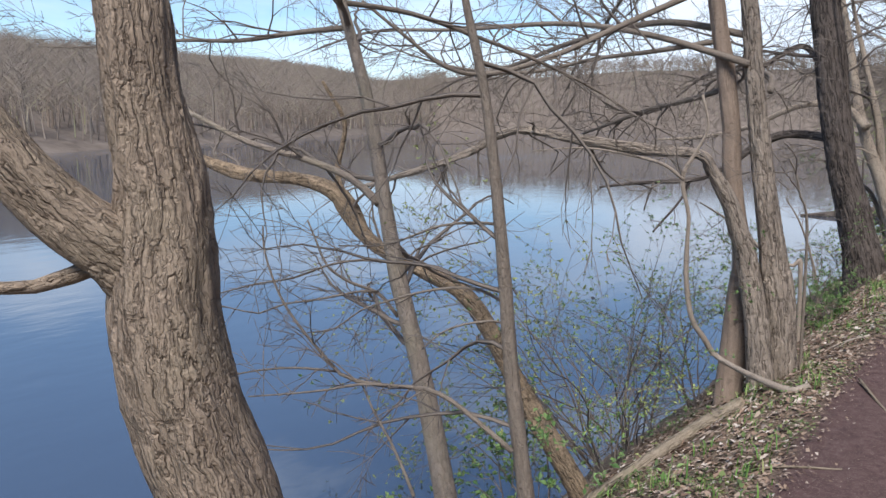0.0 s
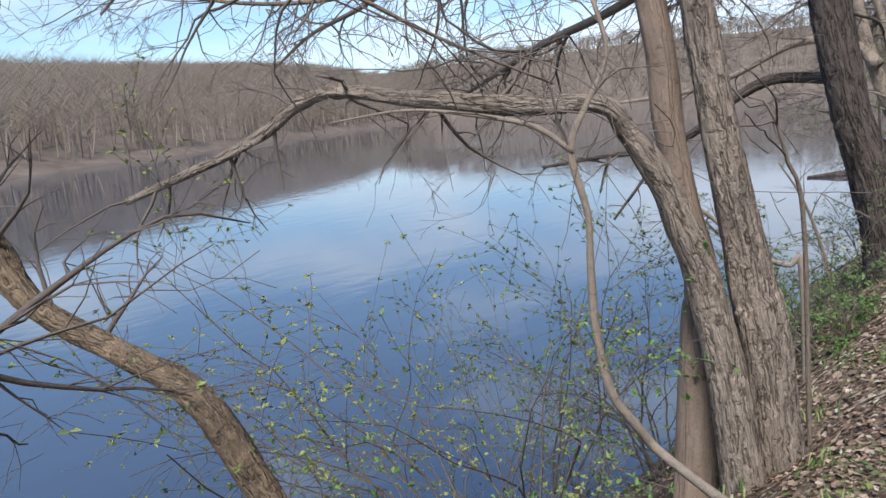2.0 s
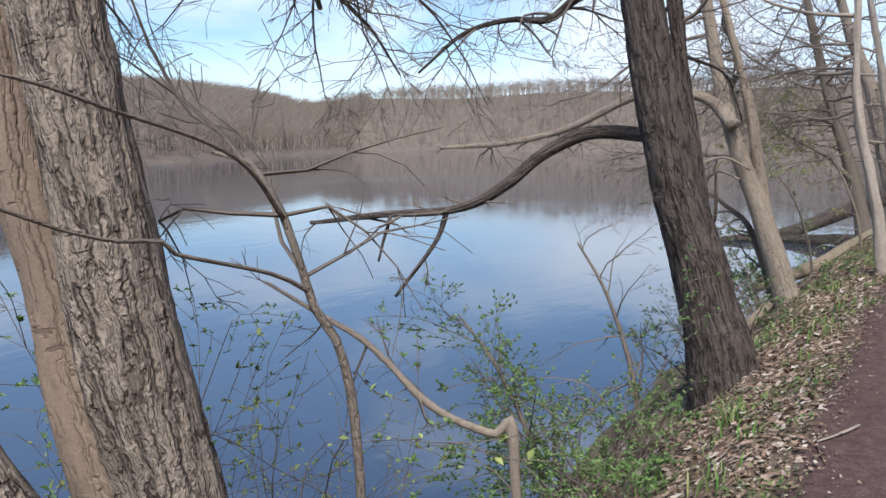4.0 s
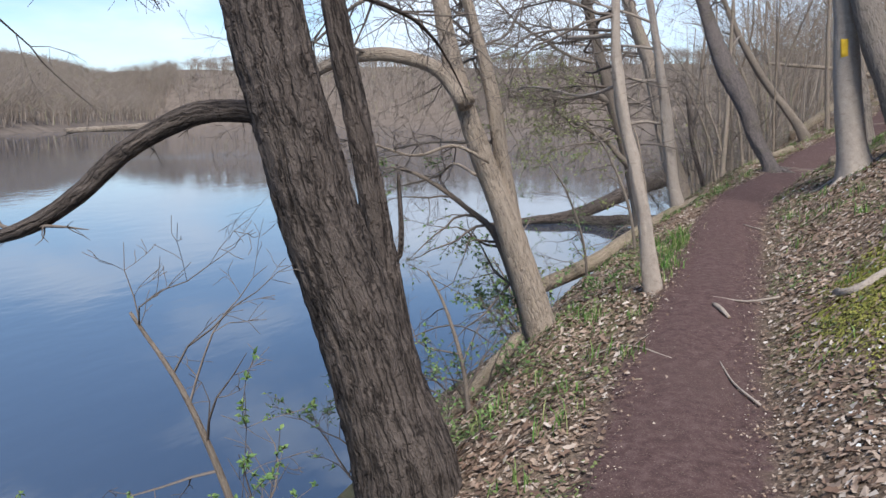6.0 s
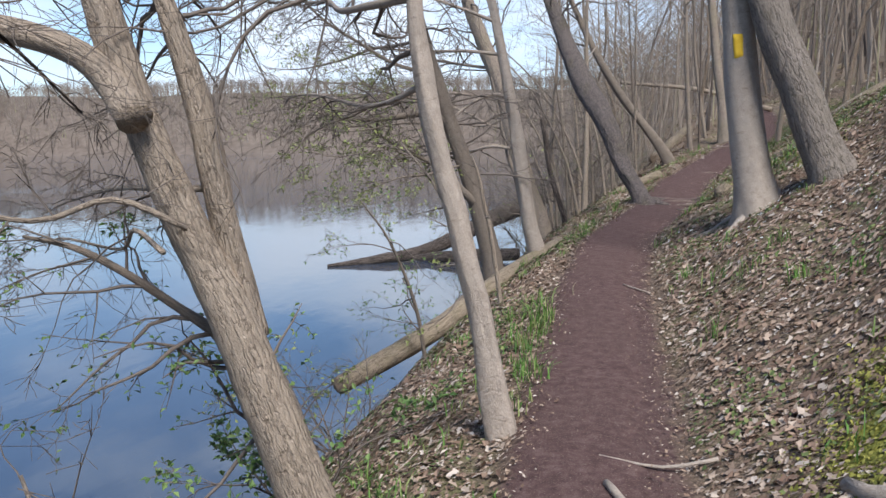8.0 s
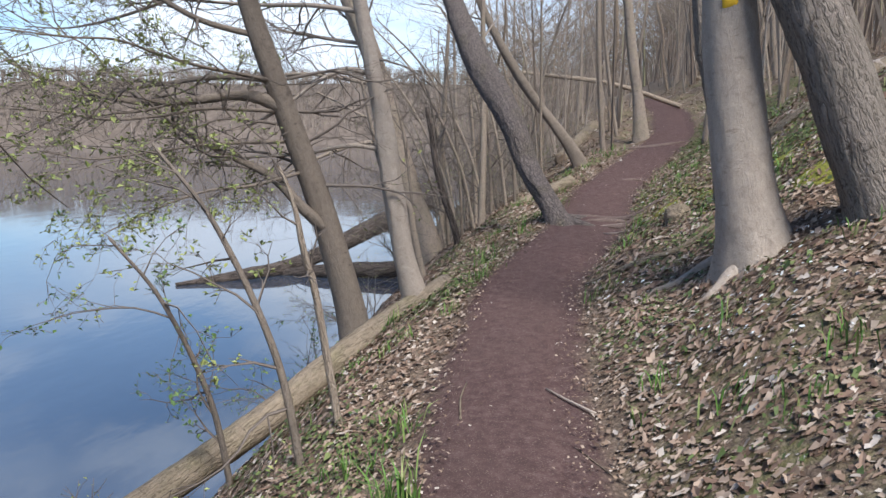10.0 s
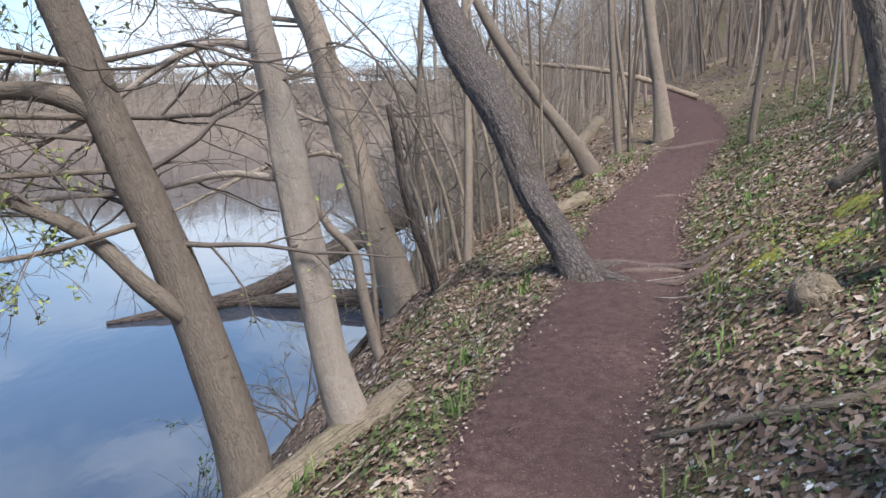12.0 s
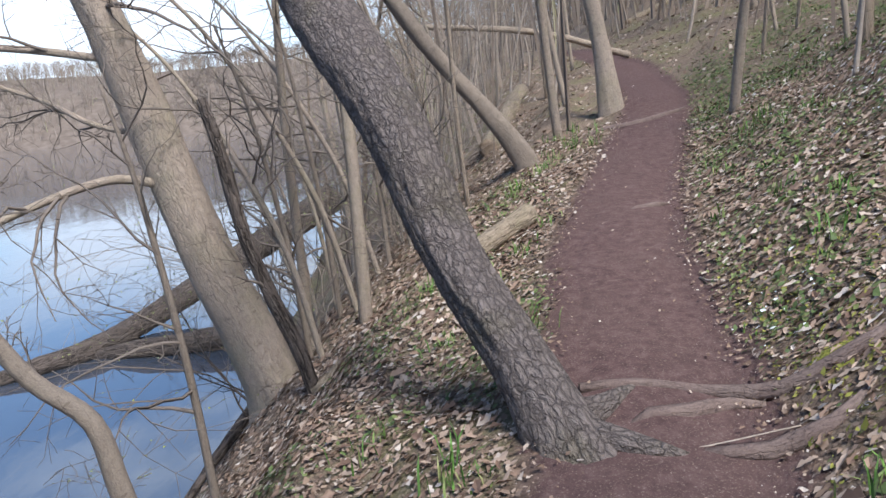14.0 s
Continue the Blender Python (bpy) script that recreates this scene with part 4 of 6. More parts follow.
    a = t.stem("trunk", [(-1.01, 17.09, 0.74, 0.018), (-1.05, 17.07, 0.92, 0.017), (-1.07, 17.05, 1.04, 0.015), (-1.09, 17.04, 1.17, 0.012), (-1.12, 17.02, 1.29, 0.009), (-1.16, 17, 1.39, 0.007)], 10, 0.001, 0.004, 0.05, True)
    t.spray(a, 5, 0.3, level=1, start=0.6)
    t.done()
    t = Tree("broken_snag", (-0.4, 23.3, ground_z(-0.4, 23.3)), "dark broken dead stem standing on the bank", BARK_DARK, TWIG, 12)
    a = t.stem("trunk", [(-0.41, 23.28, 0.35, 0.044), (-0.53, 23.27, 0.71, 0.044), (-0.64, 23.26, 1.1, 0.039), (-0.7, 23.25, 1.53, 0.038), (-0.77, 23.25, 1.9, 0.028)], 10, 0.003, 0.01, 0.05, True)
    t.spray(a, 5, 0.4, level=1, start=0.4)
    t.done()
    for k, (x, y, lx, ly, h) in enumerate(((-1.95, 10.4, -0.35, -0.1, 1.5), (-2.15, 9.3, -0.5, 0.0, 1.3), (-1.75, 12.6, -0.3, 0.2, 0.9), (-1.05, 16.9, -0.5, 0.1, 1.5), (-2.1, 15.6, -0.3, 0.2, 0.8), (-1.75, 18.0, -0.4, -0.2, 1.6), (-0.85, 22.6, -0.2, 0.1, 2.2), (-0.5, 24.6, -0.3, 0.1, 2.6), (-0.3, 25.6, -0.25, 0.0, 3.0), (0.2, 26.4, -0.2, 0.1, 3.0), (0.5, 24.9, -0.3, 0.1, 2.4),
                                             (-0.35, 24.1, -0.9, 0.2, 2.6), (-0.1, 25.0, -1.1, -0.2, 3.0), (-0.55, 25.4, -0.7, 0.3, 2.4), (0.1, 25.9, -1.3, 0.1, 3.2), (0.45, 26.3, -0.8, -0.2, 3.4), (-0.4, 26.8, -0.5, 0.2, 2.8), (0.7, 27.1, -1.0, 0.2, 3.6), (0.3, 27.9, -0.6, -0.3, 3.4), (1.0, 28.2, -1.2, 0.0, 3.6), (-0.7, 27.6, -0.4, 0.1, 2.6), (0.6, 29.2, -0.9, 0.2, 3.6), (1.3, 29.5, -0.5, 0.2, 3.8))):
        z = ground_z(x, y)
        t = Tree("bank_sapling", (x, y, z), "thin young sapling leaning from the bank to the light", BARK_STOUT if k > 10 else BARK_MID, TWIG, 40 + k, "saplings on the bank")
        r = 0.012 + 0.008 * h / 2
        a = t.stem("trunk", [(x, y, z - 0.1, r * 1.2), (x + lx * 0.25, y + ly * 0.25, z + h * 0.35, r), (x + lx * 0.8, y + ly * 0.8, z + h * 0.75, r * 0.7), (x + lx * 1.4, y + ly * 1.4, z + h, r * 0.4)], 8, 0, 0.004, 0.06)
        limb_spray(t.twigs, a, t.rng, 10, 0.45 + 0.2 * h, 2, (-0.4, 0.0, 0.1), 0.25, t.leaves if k in (1, 3, 4, 5) else None, 0.035, 0.2, 4)
        t.done(GREEN_PALE if k in (3, 4) else GREEN)


def fork_tree():
    t = Tree("arching_tree", (-1.44, 13.8, ground_z(-1.44, 13.8)), "tan forked tree with a long limb arching over the lake", BARK_TAN, TWIG, 13)
    a = t.stem("trunk", [(-1.49, 14, -0.47, 0.149), (-1.66, 13.95, 0.07, 0.12), (-1.77, 13.92, 0.4, 0.112), (-1.87, 13.89, 0.72, 0.105), (-1.98, 13.86, 0.99, 0.091), (-2.09, 13.83, 1.27, 0.084), (-2.18, 13.8, 1.55, 0.077), (-2.27, 13.77, 1.88, 0.073), (-2.35, 13.75, 2.22, 0.067)], 40, 0.004, 0.02, 0.035, True, 3.8)
    b = t.stem("second_trunk", [(-1.82, 13.98, 0.61, 0.079), (-1.88, 13.96, 0.95, 0.068), (-1.93, 13.95, 1.23, 0.058), (-1.98, 13.93, 1.57, 0.058), (-2.06, 13.91, 1.92, 0.051), (-2.15, 13.88, 2.24, 0.038)], 32, 0.004, 0.02, 0.035, False, 3.4)
    c = t.stem("arched_limb", [(-2.12, 13.62, 1.6, 0.075)] + [(-2.26, 13.7, 1.75, 0.069), (-2.38, 13.67, 1.87, 0.058), (-2.58, 13.62, 1.95, 0.055), (-2.85, 13.56, 1.99, 0.052), (-3.12, 13.5, 1.95, 0.048), (-3.36, 13.45, 1.85, 0.045), (-3.6, 13.39, 1.72, 0.042), (-3.89, 13.33, 1.59, 0.038), (-4.17, 13.26, 1.51, 0.035)] + [(-4.6, 13.0, 1.42, 0.032), (-5.2, 12.7, 1.38, 0.018)], 18, 0.002, 0.012, 0.05)
    t.spray(c, 9, 0.6, level=1, start=0.2, lean=(0, 0, -0.1), droop=0.3)
    for pts in ([(-1.95, 13.68, 1.15, 0.015), (-2.2, 13.55, 1.28, 0.013), (-2.5, 13.45, 1.2, 0.011), (-2.9, 13.2, 1.32, 0.008), (-3.4, 13.1, 1.22, 0.004)],
                [(-2.05, 13.65, 1.05, 0.013), (-2.3, 13.85, 1.12, 0.011), (-2.6, 14.2, 0.98, 0.009), (-3.0, 14.3, 1.02, 0.006), (-3.4, 14.7, 0.88, 0.003)]):
        d = t.stem("limb", pts, 8, 0, 0.004, 0.07)
        t.spray(d, 13, 0.8, level=2, lean=(-0.5, 0.0, -0.05), droop=0.15)
    for k in range(10):
        i = int(len(b) * t.rng.uniform(0.25, 0.6))
        grow(t.twigs, b[i, :3], (-0.4, 0.9, t.rng.uniform(-0.15, 0.35)), 1.5, 0.014, 2, t.rng, 0.12, None, 0.03, 6)
    t.crown(a, 10, 1.9, 0.5, (-0.4, 0.1, 0.0), droop=0.3)
    t.crown(b, 10, 1.8, 0.5, (0.0, 0.3, 0.0), droop=0.3)
    t.bough(b, 2.3, (-0.5, 0.8, 0.1), 2.4)
    t.bough(a, 2.6, (-0.9, 0.3, 0.0), 2.4)
    t.bough(b, 1.3, (-0.9, 0.35, 0.0), 2.2, 0.018, 14, 0.8)
    t.done()


def pale_trees():
    t = Tree("pale_tree", (-0.68, 14.25, ground_z(-0.68, 14.25)), "slim pale smooth-barked tree at the edge of the path", BARK_PALE, TWIG, 14)
    a = t.stem("trunk", [(-0.68, 14.25, 0.09, 0.073), (-0.75, 14.24, 0.47, 0.06), (-0.79, 14.23, 0.72, 0.055), (-0.84, 14.23, 0.91, 0.054), (-0.89, 14.22, 1.15, 0.051), (-0.95, 14.22, 1.36, 0.046), (-1, 14.21, 1.58, 0.044), (-1.04, 14.21, 1.81, 0.045), (-1.07, 14.2, 2.08, 0.036)], 30, 0.003, 0.03, 0.04, True, 3.6, flare=0.02)
    for k in range(7):
        i = int(len(a) * t.rng.uniform(0.32, 0.6))
        grow(t.twigs, a[i, :3], (-1.0, t.rng.uniform(-0.4, 0.7), t.rng.uniform(-0.1, 0.4)), 1.7, 0.014, 2, t.rng, 0.2, None, 0.03, 6)
    t.crown(a, 9, 1.6, 0.55, (-0.5, 0.1, 0.0), droop=0.3)
    t.bough(a, 2.15, (-1, 0.5, 0.05), 2.6)
    t.bough(a, 2.7, (-1, 0.2, 0.1), 2.6)
    t.bough(a, 1.75, (-0.9, 0.7, -0.05), 1.9, 0.016, 12, 0.8)
    t.done()
    t = Tree("dark_slender_tree", (-1.18, 19.65, ground_z(-1.18, 19.65)), "dark brown smooth tree with limbs reaching over the water", BARK_MID, TWIG, 15)
    a = t.stem("trunk", [(-1.2, 19.76, -0.23, 0.142), (-1.26, 19.74, 0.13, 0.123), (-1.37, 19.71, 0.58, 0.111), (-1.48, 19.68, 0.98, 0.105), (-1.6, 19.64, 1.36, 0.097), (-1.71, 19.61, 1.68, 0.092), (-1.82, 19.58, 2.03, 0.087), (-1.92, 19.55, 2.35, 0.08)], 40, 0.002, 0.012, 0.04, True, 3.6, flare=0.03)
    b = t.stem("limb", [(-1.73, 19.59, 1.73, 0.058), (-1.91, 19.54, 1.82, 0.051), (-2.1, 19.49, 1.84, 0.038), (-2.28, 19.44, 1.81, 0.035), (-2.54, 19.37, 1.78, 0.029)], 16, 0.001, 0.01, 0.05, False, 1.2)
    c = t.stem("limb", [(-1.42, 19.68, 0.74, 0.05), (-1.49, 19.6, 0.84, 0.051), (-1.61, 19.54, 0.97, 0.043), (-1.74, 19.51, 1.13, 0.04), (-1.89, 19.48, 1.25, 0.033), (-2.11, 19.43, 1.36, 0.024), (-2.34, 19.37, 1.48, 0.015)], 14, 0.001, 0.01, 0.05, False, 0.8)
    t.spray(b, 13, 1.1, level=2, lean=(-0.2, -0.1, 0.0), droop=0.5)
    limb_spray(t.twigs, c, t.rng, 12, 0.8, 2, (-0.2, -0.3, -0.1), 0.5, t.leaves, 0.04, 0.3, 5)
    for z, dx, dy in ((1.45, 0.9, 0.3), (1.1, 0.8, -0.1), (1.7, 0.4, 0.9), (1.95, 0.8, 0.1), (1.3, -0.8, 0.4), (1.6, -0.9, -0.3)):
        i = int(np.argmin(abs(a[:, 2] + t.base.z - z)))
        grow(t.twigs, a[i, :3], (dx, dy, 0.3), 1.2, 0.016, 2, t.rng, 0.25, t.leaves if dy < 0 else None, 0.04, 6, leaf_n=1)
    t.crown(a, 11, 1.9, 0.5, (-0.4, -0.2, 0.1), droop=0.3)
    t.bough(a, 2.3, (-1, -0.5, 0.0), 2.8, 0.026, 18)
    t.bough(a, 1.95, (-1, 0.1, 0.05), 2.6, 0.024, 16)
    t.bough(a, 2.7, (-0.8, 0.6, 0.1), 2.6)
    t.bough(a, 1.25, (-0.7, -0.9, -0.05), 1.7, 0.016, 14, 0.7, True, 0.5)
    t.bough(a, 1.7, (-0.9, -0.6, 0.0), 2.0, 0.018, 14, 0.8, True, 0.4)
    t.bough(a, 1.5, (-0.9, -0.3, 0.05), 1.9, 0.016, 16, 0.8, True, 0.6)
    t.bough(a, 1.95, (-0.6, -0.9, 0.1), 2.2, 0.016, 16, 0.9, True, 0.5)
    t.done(GREEN_PALE)
    t = Tree("pale_tree", (-0.66, 19.88, ground_z(-0.66, 19.88)), "pale knotted tree with rounded branch scars on the bank", BARK_PALE, TWIG, 16)
    a = t.stem("trunk", [(-0.65, 19.84, -0.06, 0.113), (-0.71, 19.83, 0.16, 0.095), (-0.79, 19.82, 0.47, 0.087), (-0.85, 19.81, 0.82, 0.083), (-0.9, 19.8, 1.15, 0.078), (-0.94, 19.79, 1.48, 0.077), (-0.99, 19.79, 1.79, 0.073), (-1.05, 19.77, 2.1, 0.066), (-1.1, 19.77, 2.37, 0.059)], 36, 0.003, 0.035, 0.035, True, 3.8, flare=0.03)
    for pts in ([(-1.0, 19.82, 1.42, 0.02), (-1.25, 19.75, 1.45, 0.016), (-1.6, 19.7, 1.38, 0.013), (-2.0, 19.6, 1.36, 0.01), (-2.5, 19.5, 1.3, 0.006)],
                [(-1.05, 19.82, 2.02, 0.024), (-1.25, 19.75, 2.06, 0.02), (-1.5, 19.7, 1.95, 0.017), (-1.75, 19.6, 1.75, 0.013), (-2.0, 19.5, 1.6, 0.008)]):
        b = t.stem("limb", pts, 10, 0.001, 0.006, 0.05)
        t.spray(b, 9, 0.7, level=2, lean=(-0.3, -0.2, -0.2), droop=0.4)
    t.crown(a, 9, 1.7, 0.55, (-0.4, 0.1, 0.0))
    t.bough(a, 2.5, (-1, 0.1, 0.15), 2.6)
    t.bough(a, 2.9, (-0.8, -0.5, 0.2), 2.4)
    t.done()
    t = Tree("tan_bank_tree", (-0.75, 24.34, ground_z(-0.75, 24.34)), "stout grey-brown smooth tree leaning out from the bank", BARK_STOUT, TWIG, 17)
    a = t.stem("trunk", [(-0.76, 24.34, -0.27, 0.209), (-0.91, 24.32, 0.26, 0.189), (-1.07, 24.3, 0.73, 0.176), (-1.24, 24.28, 1.35, 0.167), (-1.41, 24.26, 2.01, 0.148), (-1.57, 24.24, 2.6, 0.135), (-1.7, 24.22, 2.96, 0.128)], 36, 0.005, 0.03, 0.05, True, 4.0, flare=0.04)
    b = t.stem("limb", [(-1.25, 24.25, 1.35, 0.035), (-1.6, 24.0, 1.45, 0.03), (-2.1, 23.6, 1.3, 0.022), (-2.6, 23.3, 1.05, 0.014), (-3.0, 23.0, 0.85, 0.008)], 10, 0.001, 0.006, 0.06)
    t.spray(b, 9, 0.9, level=2, lean=(-0.2, -0.2, -0.3), droop=0.6)
    t.crown(a, 12, 2.2, 0.4, (-0.3, 0.1, 0.0), droop=0.2)
    t.bough(a, 2.2, (-1, -0.2, 0.2), 3.0, 0.03, 18)
    t.bough(a, 2.8, (-0.9, 0.3, 0.3), 3.0, 0.03, 18)
    t.bough(a, 1.7, (-1, 0.1, 0.0), 2.4, 0.024, 14)
    t.done()


def trail_side_trees():
    t = Tree("leaning_tree", (0.7, 21.1, ground_z(0.7, 21.1)), "dark scaly-barked tree leaning from the edge of the path", BARK_SCALY, TWIG, 18, "trees beside the path")
    a = t.stem("trunk", [(0.69, 21.09, 0.62, 0.131), (0.63, 21.24, 0.76, 0.111), (0.55, 21.46, 0.92, 0.107), (0.45, 21.71, 1.1, 0.108), (0.38, 21.89, 1.27, 0.12), (0.32, 22.05, 1.48, 0.132), (0.24, 22.26, 1.71, 0.145), (0.09, 22.64, 2.03, 0.16), (-0.11, 23.15, 2.42, 0.17)], 72, 0.008, 0.03, 0.025, True, 4.5, flare=0.05)
    t.crown(a, 9, 2.0, 0.6, (-0.2, 0.3, 0.1))
    for r in ([(0.68, 21.14, 0.07), (0.8, 21.2, 0.05), (0.92, 21.3, 0.026), (1.0, 21.36, 0.01)], [(0.7, 21.08, 0.06), (0.82, 21.0, 0.045), (0.93, 20.93, 0.028), (1.0, 20.9, 0.01)]):
        t.stem("root", [(x, y, ground_z(x, y) + q * 0.4, q) for x, y, q in r], 14, 0.003, 0.01, 0.03)
    t.done()
    t = Tree("blazed_tree", (1.34, 17.63, ground_z(1.34, 17.63)), "grey smooth tree with a painted yellow trail blaze", BARK_PALE, TWIG, 19, "trees beside the path")
    pts = [(1.28, 17.63, 0.9, 0.2), (1.215, 17.64, 1.2, 0.16), (1.165, 17.66, 1.52, 0.15), (1.12, 17.68, 1.88, 0.14), (1.08, 17.69, 2.25, 0.133), (1.04, 17.7, 2.65, 0.123)]
    a = t.stem("trunk", pts, 48, 0.003, 0.03, 0.035, True, 4.5, flare=0.06)
    t.crown(a, 9, 2.0, 0.6)
    v, f = [], []
    px, py = 1.105, 17.68
    for j in range(9):
        for i in range(7):
            ang = math.atan2(-0.95, -0.3) + (i / 6 - 0.5) * 0.62
            z = 2.18 + j / 8 * 0.2
            c = np.array([np.interp(z, [p[2] for p in pts], [p[k] for p in pts]) for k in (0, 1, 3)])
            r = c[2] + 0.012 + (0.003 if 0 < i < 6 and 0 < j < 8 else -0.012)
            zz = z + (0.012 * noise.noise(Vector((i * 1.3, j, 0))) if j in (0, 8) else 0)
            v.append((c[0] + r * math.cos(ang) - 1.34, c[1] + r * math.sin(ang) - 17.63, zz - t.base.z))
    for j in range(8):
        for i in range(6):
            f.append((j * 7 + i, j * 7 + i + 1, j * 7 + i + 8, j * 7 + i + 7))
    part("blaze", mesh_of("blaze", v, f, BLAZE), t.root, "yellow painted rectangular trail blaze")
    for r in ([(1.34, 17.72, 0.08), (1.26, 17.86, 0.055), (1.12, 17.95, 0.035), (0.96, 18.0, 0.022), (0.82, 18.09, 0.01)], [(1.2, 17.55, 0.06), (1.07, 17.48, 0.035), (0.95, 17.45, 0.014)]):
        t.stem("root", [(x, y, ground_z(x, y) + q * 0.3, q) for x, y, q in r], 16, 0.003, 0.015, 0.04)
    t.done()
    t = Tree("ridged_tree", (1.74, 17.24, ground_z(1.74, 17.24)), "stout grey tree with fine ridged bark on the slope", BARK_ASH, TWIG, 20, "trees beside the path")
    a = t.stem("trunk", [(1.74, 17.24, 1.21, 0.185), (1.66, 17.28, 1.39, 0.162), (1.58, 17.31, 1.6, 0.155), (1.49, 17.35, 1.88, 0.15), (1.38, 17.39, 2.16, 0.147), (1.27, 17.44, 2.46, 0.142)], 60, 0.006, 0.02, 0.03, True, 5.0, flare=0.06)
    t.crown(a, 9, 2.2, 0.6)
    t.done()
    t = Tree("ridged_tree", (1.63, 19.08, ground_z(1.63, 19.08)), "dark grey upright tree on the mossy slope", BARK_ASH, TWIG, 23, "trees beside the path")
    a = t.stem("trunk", [(1.66, 19.08, 1.02, 0.1), (1.59, 19.11, 1.4, 0.083), (1.54, 19.14, 1.72, 0.075), (1.47, 19.17, 2.04, 0.071), (1.43, 19.19, 2.22, 0.069)], 40, 0.005, 0.02, 0.04, True, 5.0, flare=0.04)
    t.crown(a, 8, 2.0, 0.6)
    t.done()
    t = Tree("leaning_tree", (1.6, 26.39, ground_z(1.6, 26.39)), "slender brown tree leaning far towards the lake", BARK_MID, TWIG, 21, "trees beside the path")
    a = t.stem("trunk", [(1.6, 26.39, 1.23, 0.11), (1.26, 26.45, 1.71, 0.085), (0.91, 26.52, 2.15, 0.078), (0.6, 26.57, 2.61, 0.078), (0.21, 26.64, 3.28, 0.064)], 24, 0.003, 0.015, 0.08, True, 4.5, flare=0.03)
    t.crown(a, 10, 2.0, 0.4)
    t.done()
    t = Tree("pathside_tree", (2.98, 27.69, ground_z(2.98, 27.69)), "grey-brown upright tree standing at the path's bend", BARK_STOUT, TWIG, 22, "trees beside the path")
    a = t.stem("trunk", [(2.98, 27.69, 1.67, 0.131), (2.91, 27.71, 2.26, 0.097), (2.82, 27.73, 2.81, 0.092), (2.73, 27.76, 3.5, 0.086)], 24, 0.004, 0.02, 0.08, True, 6, flare=0.05)
    t.crown(a, 10, 2.2, 0.35)
    t.done()


near_forked_tree()
slim_trees()
elbow_tree()
twin_tree()
hanging_sapling()
dark_tree()
small_saplings()
fork_tree()
pale_trees()
trail_side_trees()


# ---------- shrubs ----------
def shrub(x, y, stems, high, wide, lean, label, leaf_mat, seed, leaf=0.035, leaf_n=3, mat=None, level=2):
    z = max(ground_z(x, y), WATER_Z) - 0.03
    root = thing("shrub", (x, y, z), label, "shrub", "shrubs on the bank")
    rng, tw, lv = random.Random(seed), Tubes(), Leaves()
    for k in range(stems):
        a = rng.uniform(0, 2 * math.pi)
        o = np.array([math.cos(a), math.sin(a), 0]) * rng.uniform(0, 0.25)
        w = np.array([math.cos(a) * wide + lean[0], math.sin(a) * wide + lean[1], 1.0])
        grow(tw, o, w, high * rng.uniform(0.6, 1.15), 0.011, level, rng, 0.5, lv, leaf, 7, 0.8, 0.13, leaf_n)
    tagged(part("branchwork", tw.mesh("branchwork", mat or TWIG), root), kind="stuff")
    tagged(part("foliage", lv.mesh("foliage", leaf_mat), root, "small fresh green spring leaves"), kind="stuff")


SPARSE = "sparse bank shrub of thin stems with fresh small leaves"
shrub(-2.6, 5.6, 13, 2.6, 0.42, (-0.3, -0.25), SPARSE, GREEN_PALE, 61, 0.026, 12)
shrub(-2.85, 6.5, 12, 2.6, 0.4, (-0.2, -0.15), SPARSE, GREEN, 62, 0.026, 12)
shrub(-2.45, 7.4, 9, 1.7, 0.4, (-0.2, 0.0), SPARSE, GREEN_PALE, 63, 0.03, 2)
shrub(-2.4, 4.3, 8, 1.1, 0.5, (0.0, 0.0), "low leafy green shrub at the water's edge", GREEN, 64, 0.05, 4)
shrub(-2.0, 9.5, 13, 1.25, 0.55, (-0.2, -0.1), "dense leafy green shrub below a dark tree", GREEN, 65, 0.022, 20)
shrub(-1.75, 9.0, 9, 0.7, 0.7, (-0.2, -0.1), "low leafy green bank shrub", GREEN, 66, 0.022, 20)
shrub(-1.9, 11.6, 6, 0.9, 0.6, (-0.3, 0.1), SPARSE, GREEN, 67, 0.03, 3)
shrub(-1.95, 13.2, 6, 0.9, 0.6, (-0.3, -0.2), SPARSE, GREEN, 68, 0.035, 3)
shrub(-1.85, 14.6, 5, 0.8, 0.5, (-0.2, -0.2), "leafy green seedling shrub beside a tan tree", GREEN, 72, 0.045, 5)
shrub(-2.3, 16.6, 8, 0.9, 0.6, (-0.4, 0.0), "bare tangled brush at the water's edge", GREEN_PALE, 69, 0.02, 1)
shrub(-1.9, 20.6, 7, 1.0, 0.6, (-0.3, -0.1), SPARSE, GREEN, 70, 0.035, 2)
shrub(-1.5, 22.3, 7, 1.0, 0.6, (-0.4, 0.0), "bare tangled brush at the water's edge", GREEN_PALE, 71, 0.02, 1)
for k, (x, y) in enumerate(((-1.0, 25.2), (-0.7, 26.3), (-0.2, 27.2), (0.4, 27.8), (-0.9, 28.4), (0.9, 28.8), (0.0, 29.6), (1.2, 30.4), (0.3, 31.6), (2.0, 31.8))):
    shrub(x, y, 8, 2.3 + 0.12 * k, 0.35, (-0.15, 0.0), "tangled bare brush on the wooded bank", GREEN_PALE, 80 + k, 0.025, 1, TWIG_PALE if k % 2 else TWIG)


